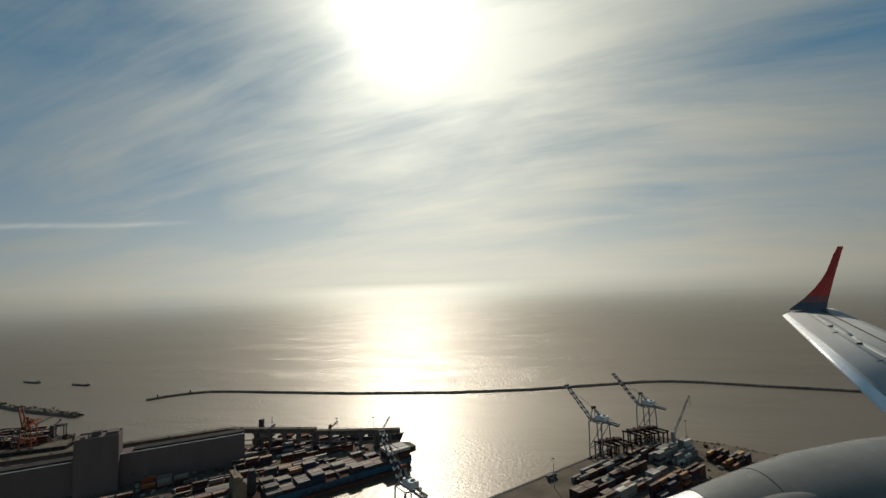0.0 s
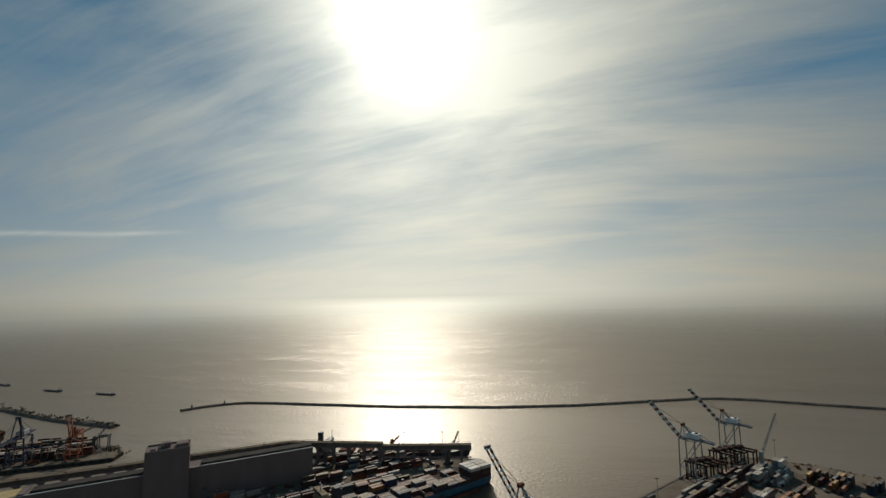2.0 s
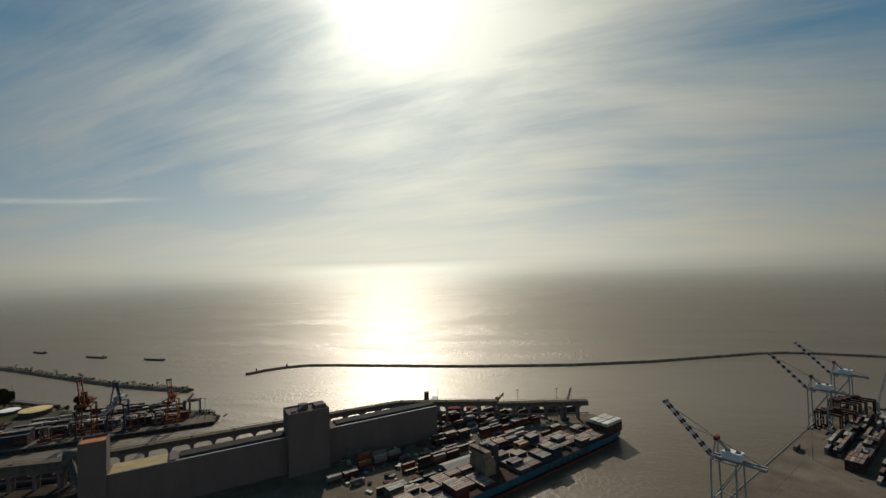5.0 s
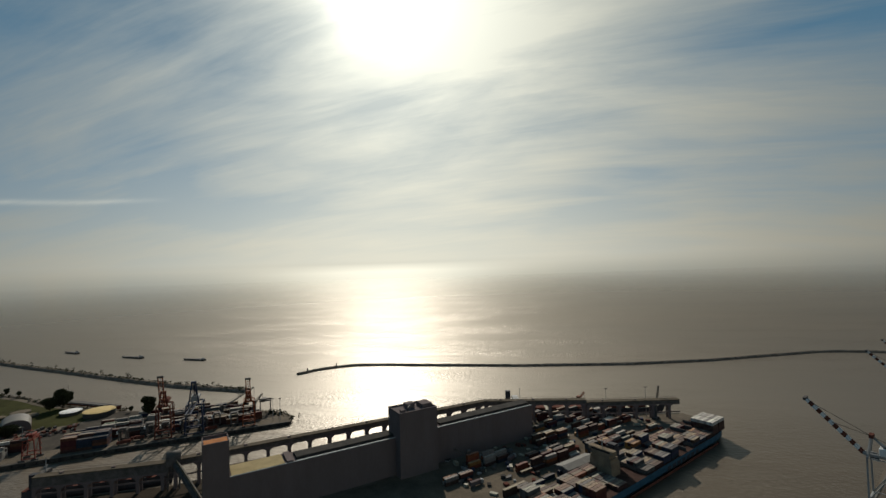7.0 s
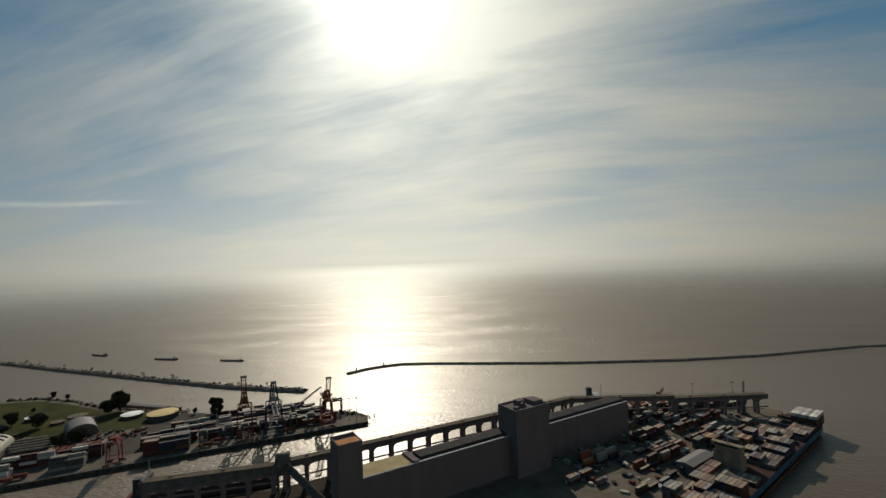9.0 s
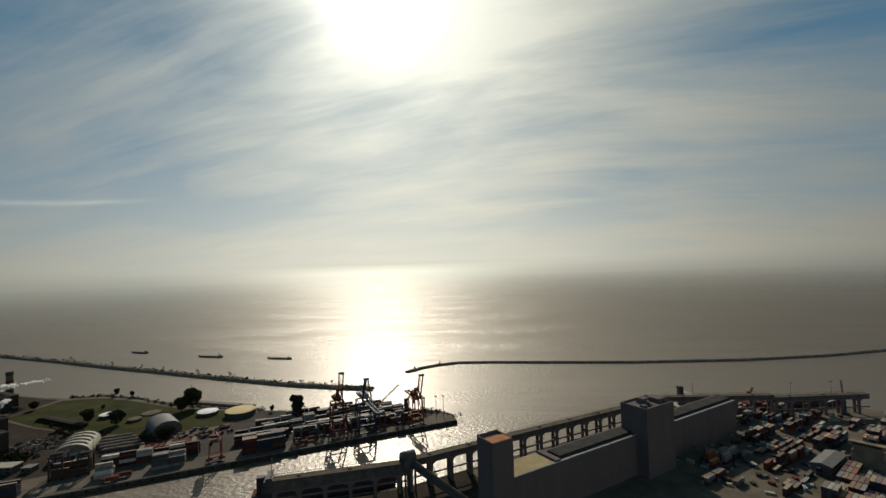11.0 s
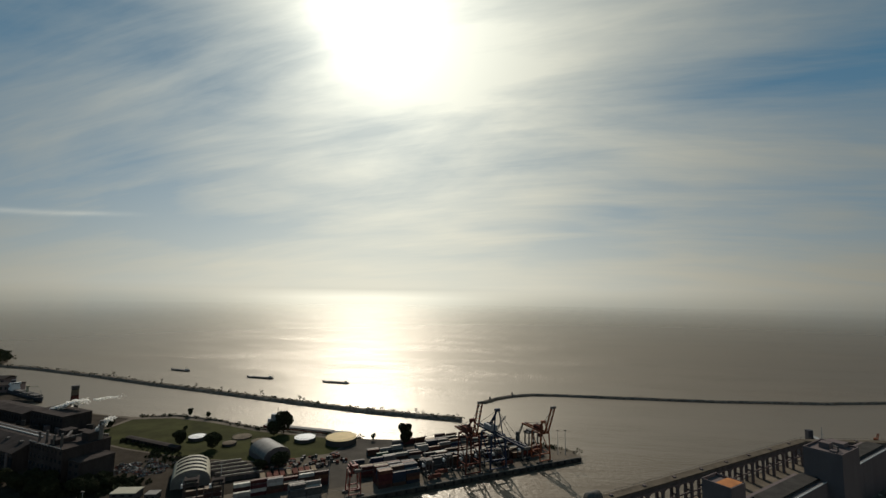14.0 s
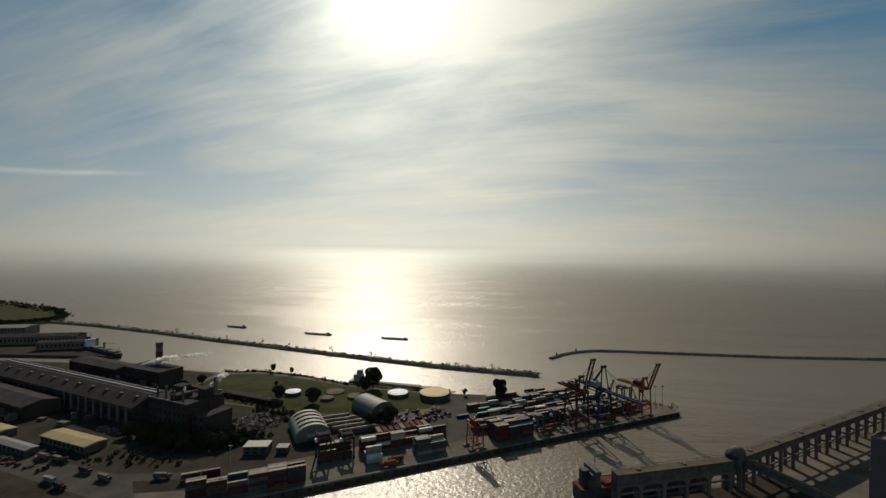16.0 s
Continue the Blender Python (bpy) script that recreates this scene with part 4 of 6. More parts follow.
def quay_crane(x, y, turn, label, h=30.0, wide=13.0, gauge=12.0, boom=33.0, lift=45.0, leg_mat=None, boom_mats=None, house_mat=None, apex=10.0, back=12.0, z=DECK,
               group="quay cranes", leg=0.075):
    """A ship-to-shore gantry. y local points to the water; the boom hinges at the waterside legs."""
    leg_mat, house_mat = leg_mat or STEEL_GREY, house_mat or WHITE
    boom_mats = boom_mats or (RUST, WHITE)
    t = thing("quay_crane", pose(x, y, z, 0, 0, turn), label, "crane", group)
    bar = wide * leg
    for sx in (-1, 1):
        for yy in (0, -gauge):
            part("leg", bars(bar, ((sx * wide / 2, yy, 0.8), (sx * wide / 2 * 0.8, yy, h))), leg_mat, t)
            part("bogie", boxes(((sx * wide / 2, yy, 0), (4.2, 1.3, 1.2))), STEEL_DARK, t)
        part("side_brace", bars(bar * 0.6, ((sx * wide / 2 * 0.94, 0, h * 0.3), (sx * wide / 2 * 0.94, -gauge, h * 0.3)),
                                ((sx * wide / 2 * 0.94, 0, h * 0.3), (sx * wide / 2 * 0.82, -gauge, h * 0.95)),
                                ((sx * wide / 2 * 0.8, 0, h), (sx * wide / 2 * 0.8, -gauge, h))), leg_mat, t)
    for yy in (0, -gauge):
        part("portal_beam", bars(bar, ((-wide / 2 * 0.94, yy, h * 0.3), (wide / 2 * 0.94, yy, h * 0.3))), leg_mat, t)
        part("top_beam", bars(bar, ((-wide / 2 * 0.8, yy, h), (wide / 2 * 0.8, yy, h))), leg_mat, t)
        part("sill_beam", bars(bar * 0.8, ((-wide / 2, yy, 1.6), (wide / 2, yy, 1.6))), leg_mat, t)
    bm = bmesh.new()
    for sx in (-1, 1):
        strut(bm, (sx * 1.7, 2, h + 0.6), (sx * 1.7, -gauge - back, h + 0.6), 0.7, 1.4)
    for k in range(6):
        yy = 2 - (gauge + back + 2) * k / 5
        strut(bm, (-1.7, yy, h + 0.6), (1.7, yy, h + 0.6), 0.4)
    part("girder", bm, leg_mat, t)
    tip = Vector((0, 2 + boom * math.cos(radians(lift)), h + 0.6 + boom * math.sin(radians(lift))))
    hinge = Vector((0, 2, h + 0.6))
    n = 14
    for i in range(n):
        bm = bmesh.new()
        for sx in (-1, 1):
            a, b = hinge.lerp(tip, i / n), hinge.lerp(tip, (i + 0.98) / n)
            strut(bm, a + Vector((sx * 1.6, 0, 0)), b + Vector((sx * 1.6, 0, 0)), 0.7, 1.1)
        strut(bm, hinge.lerp(tip, i / n) + Vector((-1.6, 0, 0)), hinge.lerp(tip, (i + 0.98) / n) + Vector((1.6, 0, 0)), 0.3)
        part("boom_section", bm, boom_mats[i % 2], t)
    part("boom_tip", boxes(((tip.x, tip.y, tip.z - 0.7), (4.4, 1.4, 1.6))), STEEL_DARK, t)
    top = Vector((0, -1.5, h + apex))
    part("apex_frame", bars(0.8, ((-wide / 2 * 0.55, 0, h), top + Vector((-1.4, 0, 0))), ((wide / 2 * 0.55, 0, h), top + Vector((1.4, 0, 0))),
                            (top + Vector((-1.8, 0, 0)), top + Vector((1.8, 0, 0))), ((-1.2, -gauge, h), top), ((1.2, -gauge, h), top)), leg_mat, t)
    part("apex_head", boxes(((top.x, top.y, top.z - 0.6), (4.2, 1.8, 1.8))), boom_mats[0], t)
    part("stay", bars(0.22, (top, hinge.lerp(tip, 0.55)), (top, hinge.lerp(tip, 0.95)), (top, (0, -gauge - back + 1, h + 1))), STEEL_DARK, t)
    k_ = wide / 13
    bm = boxes(((0, -gauge * 0.75, h + 1.4), (5.8 * k_, 9.5 * k_, 3.8 * k_)))
    bmesh.ops.bevel(bm, geom=bm.edges[:], offset=0.25, segments=1, affect="EDGES")
    house = part("machine_house", bm, house_mat, t)
    part("vent", boxes(((0, -gauge * 0.75 - 2.4 * k_, h + 1.4 + 3.8 * k_), (2.6 * k_, 1.6 * k_, 0.6))), STEEL_DARK, house)
    part("vent", boxes(((0, -gauge * 0.75 + 2.4 * k_, h + 1.4 + 3.8 * k_), (2.6 * k_, 1.6 * k_, 0.6))), STEEL_DARK, house)
    cab = part("cab", boxes(((2.6, -2.5, h - 3.0), (2.2, 2.4, 2.4))), house_mat, t)
    part("window", boxes(((2.6, -1.28, h - 2.5), (1.9, 0.08, 1.5))), GLASS_DARK, cab)
    part("trolley", boxes(((0, -gauge * 0.2, h - 0.9), (3.0, 3.2, 1.2))), STEEL_DARK, t)
    part("trolley", boxes(((0, -gauge - back + 1.2, h - 0.6), (2.6, 2.2, 1.4))), STEEL_DARK, t, "dark counterweight gear")
    part("stair", bars(0.35, *[((-wide / 2 * 0.9 - (0.9 if k % 2 else 0), -gauge, h * k / 8), (-wide / 2 * 0.9 - (0 if k % 2 else 0.9), -gauge, h * (k + 1) / 8)) for k in range(8)]),
         leg_mat, t)
    return t


quay_crane(*at_east(200, 4), EAST_TURN, "white ship-to-shore crane with raised red and white boom", leg_mat=STEEL_GREY, leg=0.055)
quay_crane(*at_east(270, 5), EAST_TURN, "white quay crane at the basin corner, red-white boom raised", leg_mat=STEEL_GREY, leg=0.055)
quay_crane(*at_east(15, 4), EAST_TURN, "white container crane with raised red and white banded boom", leg_mat=STEEL_GREY, leg=0.055)
quay_crane(*at_north(98, 3), NORTH_TURN, "tall red-brown quay crane with steeply raised boom", 27, 12, 13, 27, 72, RUST, (RUST, ORANGE), RUST, 11, 13,
           group="north quay cranes")
quay_crane(*at_north(76, 4), NORTH_TURN, "dark blue quay crane with level boom over the basin", 25, 14, 15, 34, 2, BLUE, (BLUE, BLUE), STEEL_GREY, 18, 16, group="north quay cranes")
quay_crane(*at_north(34, 3), NORTH_TURN, "orange quay crane with raised boom", 22, 10, 11, 23, 68, ORANGE, (ORANGE, ORANGE), RUST, 8, 17, group="north quay cranes")
quay_crane(*at_north(184, 3), NORTH_TURN, "small red portal crane beside container stacks", 15, 8, 9, 5, 30, RED, (RED, RED), RED, 3, 4, group="north quay cranes")


def yard_gantry(x, y, turn, w, d, h, mat, label):
    """A rubber-tyred yard gantry."""
    t = thing("yard_gantry", pose(x, y, DECK, 0, 0, turn), label, "crane", "yard gantries")
    for sx in (-1, 1):
        for sy in (-1, 1):
            part("leg", bars(0.9, ((sx * w / 2, sy * d / 2, 0.6), (sx * w / 2, sy * d / 2, h))), mat, t)
            part("wheel", boxes(((sx * w / 2, sy * d / 2, 0), (2.4, 1.0, 1.1))), RUBBER, t)
        part("end_beam", bars(0.8, ((sx * w / 2, -d / 2, h), (sx * w / 2, d / 2, h))), mat, t)
        part("sill_beam", bars(0.8, ((sx * w / 2, -d / 2, 1.6), (sx * w / 2, d / 2, 1.6))), mat, t)
        part("girder", bars(1.2, ((-w / 2 - 1, sx * d / 2, h + 0.6), (w / 2 + 1, sx * d / 2, h + 0.6))), mat, t)
    part("trolley", boxes(((w * 0.15, 0, h + 1.0), (4, d, 1.4))), mat, t)
    part("cab", boxes(((w * 0.15, -d / 2 - 1, h - 2.2), (1.8, 1.8, 2.0))), WHITE, t)
    return t


for s_, m_, w_ in ((200, 15, 15), (207, 17, 15), (213, 20, 16), (240, 16, 16), (247, 18, 16), (254, 20, 17), (261, 24, 17)):
    yard_gantry(*at_east(s_, m_), EAST_TURN + 90, w_, 7, 13, DARK_RUST, "dark rust-brown rubber-tyred yard gantry over containers")
yard_gantry(-712, 266, NT + 90, 11, 7, 14, BRICK_DARK, "dark steel yard gantry over container stacks")
yard_gantry(-699, 273, NT + 90, 10, 6, 12, BRICK_DARK, "dark steel yard gantry over container stacks")
yard_gantry(*at_north(20, 40), NT, 9, 6, 11, STEEL_DARK, "small dark portal gantry on the pier")


def mobile_crane(x, y, turn, reach, rise, mat, label, z=DECK):
    t = thing("mobile_crane", pose(x, y, z, 0, 0, turn), label, "crane", "mobile cranes")
    part("carrier", boxes(((0, 0, 0.5), (8, 4, 1.4))), mat, t)
    for k in (-3, -1, 1, 3):
        for y_ in (-1.9, 1.9):
            part("wheel", boxes(((k, y_, 0), (1.2, 0.7, 1.1))), RUBBER, t)
    part("tower", boxes(((0, 0, 1.9), (2.4, 2.6, 9))), mat, t)
    bm = bmesh.new()
    lattice(bm, (0.5, 0, 7.5), (reach, 0, rise), 1.1, 1.1, 14, 0.22)
    part("jib", bm, mat, t)
    part("rope", bars(0.14, ((0, 0, 10.9), (reach, 0, rise)), ((reach, 0, rise), (reach, 0, rise - 9))), STEEL_DARK, t)
    return t


mobile_crane(122, 434, 30, 22, 40, STEEL_GREY, "harbour mobile crane with tall lattice jib")
mobile_crane(*at_north(58, 46), NT + 215, 34, 19, STEEL_DARK, "dark mobile crane with long low jib")
mobile_crane(*at_north(30, 46), NT + 200, 8, 16, STEEL_DARK, "dark harbour crane with short jib")
mobile_crane(-140, 405, 60, 15, 24, STEEL_DARK, "dark harbour crane at the pier end")
mobile_crane(*at_silo(150, -16), 200, 10, 13, STEEL_DARK, "dark reach stacker with raised arm")
mobile_crane(*at_silo(236, 24), 150, 10, 14, STEEL_DARK, "dark reach stacker between containers")
mobile_crane(*at_silo(300, 28), 40, 8, 13, ORANGE, "orange mobile crane in the container yard")


def pole(x, y, h, label, mat=None, z=DECK, arms=1):
    t = thing("light_mast", pose(x, y, z), label, "mast", "light masts")
    bm = bmesh.new()
    tube(bm, (0, 0, 0), 0.28, h, 0.14, 8)
    part("shaft", bm, mat or STEEL_GREY, t)
    part("lamp_head", boxes(((0, 0, h), (2.2 if arms else 0.6, 0.8, 0.5))), STEEL_DARK, t)


for p_, m_ in ((8, 10), (14, 12), (120, 40), (196, 26), (262, 40), (330, 24)):
    pole(*at_north(p_, m_), 19, "tall slim light mast on the pier")
for s_, m_ in ((130, 20), (180, 20), (242, 60), (282, 40)):
    pole(*at_east(s_, m_), 20, "tall slim light mast on the quay")
for x_, y_ in ((-180, 404.5), (-146, 409.5)):
    pole(x_, y_, 25, "slim mast with a square head beside the gallery")


# ---- small houses ----
def block_house(name, x, y, turn, l, w, h, wall, roof, label, pitch=0.0, floors=2, group=""):
    t = thing(name, pose(x, y, DECK, 0, 0, turn), label, "building", group)
    part("wall", boxes(((0, 0, 0), (l, w, h))), wall, t)
    if pitch:
        bm = bmesh.new()
        prof = [(-w / 2 - 0.4, h), (0, h + pitch), (w / 2 + 0.4, h), (w / 2 + 0.4, h - 0.3), (-w / 2 - 0.4, h - 0.3)]
        a = [bm.verts.new((-l / 2 - 0.4, y_, z_ + 0.02)) for y_, z_ in prof]
        b = [bm.verts.new((l / 2 + 0.4, y_, z_ + 0.02)) for y_, z_ in prof]
        bm.faces.new(a[::-1])
        bm.faces.new(b)
        for i in range(5):
            bm.faces.new((a[i], a[(i + 1) % 5], b[(i + 1) % 5], b[i]))
        bmesh.ops.recalc_face_normals(bm, faces=bm.faces)
        part("roof", bm, roof, t)
    else:
        part("roof", boxes(((0, 0, h), (l + 0.5, w + 0.5, 0.5))), roof, t)
    cols = max(2, int(l / 4.5))
    for f in range(floors):
        for c in range(cols):
            part("window", boxes(((-l / 2 + l * (c + 0.5) / cols, -w / 2 - 0.02, h * (f + 0.35) / floors), (l / cols * 0.45, 0.15, h / floors * 0.4))), GLASS_DARK, t)
    return t


block_house("warehouse", *at_silo(205, -60), ST, 28, 10, 6, SILO_WALL, SHED_ROOF, "grey warehouse with pale sheet roof", 1.2)
# office walls in dark steel: their shade is put into the colour
block_house("office", -757, 270, 10, 15, 9, 4.6, STEEL_DARK, CREAM, "low cream-roofed office with flat roof", 0, 2)
block_house("office", -741, 272, 10, 7, 6, 3.4, STEEL_DARK, SHED_ROOF, "small grey annex with flat roof", 0, 1)


# ---- meadow tanks, halls and sheds on the north quay ----
def storage_tank(x, y, r, h, roof, label):
    t = thing("storage_tank", pose(x, y, DECK), label, "tank", "storage tanks")
    bm = bmesh.new()
    tube(bm, (0, 0, 0), r, h, r, 40)
    part("shell", bm, TANK_SHADED, t)
    bm = bmesh.new()
    tube(bm, (0, 0, h), r * 1.01, 0.25, r * 1.01, 40)
    tube(bm, (0, 0, h + 0.25), r * 0.98, 0.7, r * 0.05, 40)
    part("roof", bm, roof, t)
    part("ladder", bars(0.25, ((r + 0.3, -0.4, 0), (r + 0.3, -0.4, h + 0.8)), ((r + 0.3, 0.4, 0), (r + 0.3, 0.4, h + 0.8))), STEEL_DARK, t)
    part("rail", bars(0.12, *[((r * math.cos(a * 0.393), r * math.sin(a * 0.393), h + 1.2), (r * math.cos((a + 1) * 0.393), r * math.sin((a + 1) * 0.393), h + 1.2))
                              for a in range(16)]), STEEL_DARK, t)


storage_tank(-659, 390, 13.0, 4.6, TANK_OCHRE, "large ochre-roofed steel storage tank on grass")
storage_tank(-692, 391, 9.0, 2.8, TANK_WHITE, "white-roofed steel storage tank")
storage_tank(-750, 391, 8.0, 0.7, TAN_ROOF, "low tan-roofed storage tank sunk in the meadow")
storage_tank(-727, 380, 7.5, 1.6, TAN_ROOF, "low tan storage tank behind a hall")
storage_tank(-785, 380, 7.0, 2.8, TANK_WHITE, "bright white-roofed storage tank beside trees")
storage_tank(-750, 371, 5.5, 1.8, TAN_ROOF, "small tan storage tank beside trees")


def arched_hall(x, y, turn, l, w, h, roof, wall, label, slots):
    """A barrel-roofed hall; slots: dark curved vents across the roof."""
    t = thing("arched_hall", pose(x, y, DECK, 0, 0, turn), label, "hall", "arched halls")
    n = 14
    base = h * 0.35
    arc = [(-w / 2 * math.cos(math.pi * i / n), base + (h - base) * math.sin(math.pi * i / n)) for i in range(n + 1)]
    bm = bmesh.new()
    a = [bm.verts.new((-l / 2, y_, z_)) for y_, z_ in arc]
    b = [bm.verts.new((l / 2, y_, z_)) for y_, z_ in arc]
    for i in range(n):
        bm.faces.new((a[i], b[i], b[i + 1], a[i + 1]))
    part("roof", bm, roof, t, smooth=True)
    bm = bmesh.new()
    for x_ in (-l / 2 + 0.15, l / 2 - 0.15):
        vs_ = [bm.verts.new((x_, y_ * 0.99, z_ - 0.05)) for y_, z_ in arc] + [bm.verts.new((x_, w / 2 * 0.99, 0)), bm.verts.new((x_, -w / 2 * 0.99, 0))]
        bm.faces.new(vs_)
    for y_ in (-w / 2, w / 2):
        cube(bm, (0, y_, 0), (l, 0.3, base))
    part("wall", bm, wall, t)
    for k in range(slots):
        x_ = -l / 2 + l * (k + 0.7) / (slots + 0.4)
        bm = bmesh.new()
        for i in range(3, n - 3):
            (y0, z0), (y1, z1) = arc[i], arc[i + 1]
            strut(bm, (x_, y0, z0 + 0.1), (x_, y1, z1 + 0.1), 2.3, 0.4)
        part("roof_vent", bm, RUBBER, t)
    part("canopy", boxes(((l / 2 + 3.0, 0, base + 1.0), (6, w * 0.4, 0.4))), CREAM, t)
    part("door", boxes(((l / 2 + 0.02, 0, 0), (0.25, w * 0.3, base + 0.6))), STEEL_DARK, t)


arched_hall(-737, 303, -57, 31, 23, 11, CREAM, SHED_ROOF, "cream arched hall with dark curved roof vents", 4)
arched_hall(-704, 350, -40, 28, 21, 10.5, SHED_ROOF, SILO_WALL, "large grey barrel-roofed hall", 0)
for k in range(5):
    t_ = block_house("goods_shed", *at_north(249 + 3.4 * k, 62 + 7.4 * k), NT, 27, 3.0, 3.0, STEEL_DARK, BRICK_DARK, "long narrow dark shed with pale roof strip", 0.5, 1, "goods sheds")
    # cream strip paints the sunlit edge along the ridge
    part("roof_strip", boxes(((0, -0.3, 3.42), (26, 0.7, 0.25))), CREAM, t_, "pale roof strip")
for k in range(9):
    bm = boxes(((0, 0, 0), (3.4, 10, 2.6)), ((0, 0, 2.6), (3.0, 9.6, 0.3)))
    ob = solid("stacked_goods", bm, RUST if k % 4 else BEIGE, "tarpaulin-covered stack of goods in a row", "stack", "stacked goods")
    ob.matrix_basis = pose(*at_north(236 - 4.3 * k, 54), DECK + 0.06, 0, 0, NT)


# ---- power station and western sheds ----
def power_hall():
    t = thing("power_station_hall", pose(-970, 348, DECK, 0, 0, -18), "long dark brick power station hall with ridge skylight", "industrial building")
    part("wall", boxes(((0, 0, 0), (226, 36, 13))), BRICK_DARK, t)
    bm = bmesh.new()
    prof = [(-18.5, 13), (-4, 19), (4, 19), (18.5, 13)]
    a = [bm.verts.new((-113.5, y_, z_)) for y_, z_ in prof]
    b = [bm.verts.new((113.5, y_, z_)) for y_, z_ in prof]
    bm.faces.new(a[::-1])
    bm.faces.new(b)
    for i in range(4):
        bm.faces.new((a[i], a[(i + 1) % 4], b[(i + 1) % 4], b[i]))
    bmesh.ops.recalc_face_normals(bm, faces=bm.faces)
    part("roof", bm, BRICK_DARK, t)
    part("ridge_skylight", boxes(((0, 0, 19), (224, 1.2, 0.7))), STEEL_GREY, t)
    part("ridge_skylight", boxes(((0, 4.6, 18.9), (224, 0.4, 0.4))), STEEL_GREY, t)
    for k in range(12):
        part("roof_vent", boxes(((-104 + 18.9 * k, -9, 16.6), (3.0, 2.0, 1.4))), STEEL_DARK, t)
    for k in range(22):
        # pilasters of one half are paler: the facade's lit end put into colour
        part("pilaster", boxes(((-108 + 10.2 * k, -18.2, 0), (2.0, 0.6, 12.5))), SILO_WALL if k > 12 else BRICK_DARK, t)
        part("window", boxes(((-103 + 10.2 * k, -18.05, 3), (5.2, 0.2, 7))), GLASS_DARK, t)


power_hall()
block_house("workshop_hall", -1012, 326, -18, 122, 25, 9, BRICK_DARK, BRICK_DARK, "long low dark workshop hall with gable roof", 3, 1)


def boiler_gear():
    """Penthouses, ducts and pipes on and round the boiler house roof."""
    t = thing("boiler_plant", pose(-830, 303, DECK + 22.5, 0, 0, -18), "dark rooftop ducts and penthouses of a boiler house", "industrial plant")
    for x_, y_, l_, w_, h_ in ((-12, 4, 9, 8, 4.5), (2, -6, 7, 12, 3.2), (13, 6, 8, 9, 5.5), (-4, 11, 12, 5, 2.6)):
        part("penthouse", boxes(((x_, y_, 0), (l_, w_, h_))), BRICK_DARK, t)
    for k in range(4):
        bm = bmesh.new()
        tube(bm, (-15 + 9 * k, -12, 0), 0.8, 6.5 + k % 2 * 2, 0.7, 12)
        part("stack", bm, STEEL_DARK, t)
    part("duct", bars(1.4, ((-8, 4, 3.5), (2, -4, 2.5)), ((4, -4, 2.5), (11, 5, 4.5)), ((13, 8, 3.0), (17, 15, 1.0))), STEEL_DARK, t)
    part("rail", bars(0.15, ((-19, -16, 1.1), (19, -16, 1.1)), ((-19, -16, 0.6), (19, -16, 0.6)), *[((-19 + 3.8 * k, -16, 0), (-19 + 3.8 * k, -16, 1.1)) for k in range(11)]), STEEL_GREY, t)


boiler_gear()
block_house("boiler_house", -830, 303, -18, 40, 30, 22, BRICK_DARK, BRICK_DARK, "tall dark boiler house with flat roof", 0, 4)
block_house("boiler_house", -803.5, 293, -18, 13, 22, 15, BRICK_DARK, BRICK_DARK, "dark concrete boiler house annex", 0, 3)
block_house("turbine_house", -935, 398, -18, 52, 24, 14, BRICK_DARK, BRICK_DARK, "dark turbine house with flat roof", 0, 2)
block_house("turbine_house", -1010, 420, -18, 80, 22, 10, BRICK_DARK, BRICK_DARK, "long low dark brick works building", 2, 1)
block_house("warehouse", -1075, 310, -18, 90, 34, 9, SILO_WALL, BRICK_DARK, "dark warehouse with low gable roof", 3, 1)
block_house("warehouse", -881, 263, -15, 46, 13, 5, STEEL_DARK, OCHRE_ROOF, "low warehouse with ochre sunlit roof", 1.0, 1)
block_house("warehouse", -912, 252, -15, 40, 7, 4, STEEL_DARK, SHED_ROOF, "low shed with pale grey roof", 0.8, 1)
block_house("warehouse", -945, 268, -15, 20, 14, 5, STEEL_DARK, OCHRE_ROOF, "small shed with cream roof", 1.0, 1)
block_house("warehouse", -1000, 285, -15, 46, 20, 7, STEEL_DARK, BRICK_DARK, "dark low workshop with gable roof", 2.0, 1)
block_house("goods_shed", -812, 361, -17, 62, 5, 3.2, BRICK_DARK, BRICK_DARK, "long low dark shed along the meadow's edge", 0.6, 1)
block_house("dock_shed", -1240, 530, 16, 150, 22, 10, SILO_WALL, BRICK_DARK, "long dark dock shed on the far quay", 3, 1)
block_house("dock_shed", -1150, 514, 22, 60, 18, 9, SILO_WALL, BRICK_DARK, "dark dock shed with gable roof", 2, 1)
block_house("dock_shed", -1330, 575, 16, 90, 30, 12, SILO_WALL, SHED_ROOF, "far warehouse with pale roof edge", 2, 2)


def chimney(x, y, h, r, label, mat):
    t = thing("chimney", pose(x, y, DECK), label, "chimney", "chimneys")
    bm = bmesh.new()
    tube(bm, (0, 0, 0), r, h, r * 0.85, 24)
    part("shaft", bm, mat, t, smooth=False)
    bm = bmesh.new()
    tube(bm, (0, 0, h - 2.5), r * 1.02, 1.2, r * 1.02, 24)
    tube(bm, (0, 0, h - 0.4), r * 0.98, 0.8, r * 0.98, 24)
    part("collar", bm, STEEL_DARK, t)
    if r > 3:
        for z_, mat_, word_ in ((h - 9, TAN_ROOF, "faded pale painted band"), (h - 15, RUST, "dull red painted band")):
            bm = bmesh.new()
            tube(bm, (0, 0, z_), r * (1 - 0.15 * z_ / h) * 1.015, 5.5, r * (1 - 0.15 * (z_ + 5.5) / h) * 1.015, 24)
            part("band", bm, mat_, t, word_)


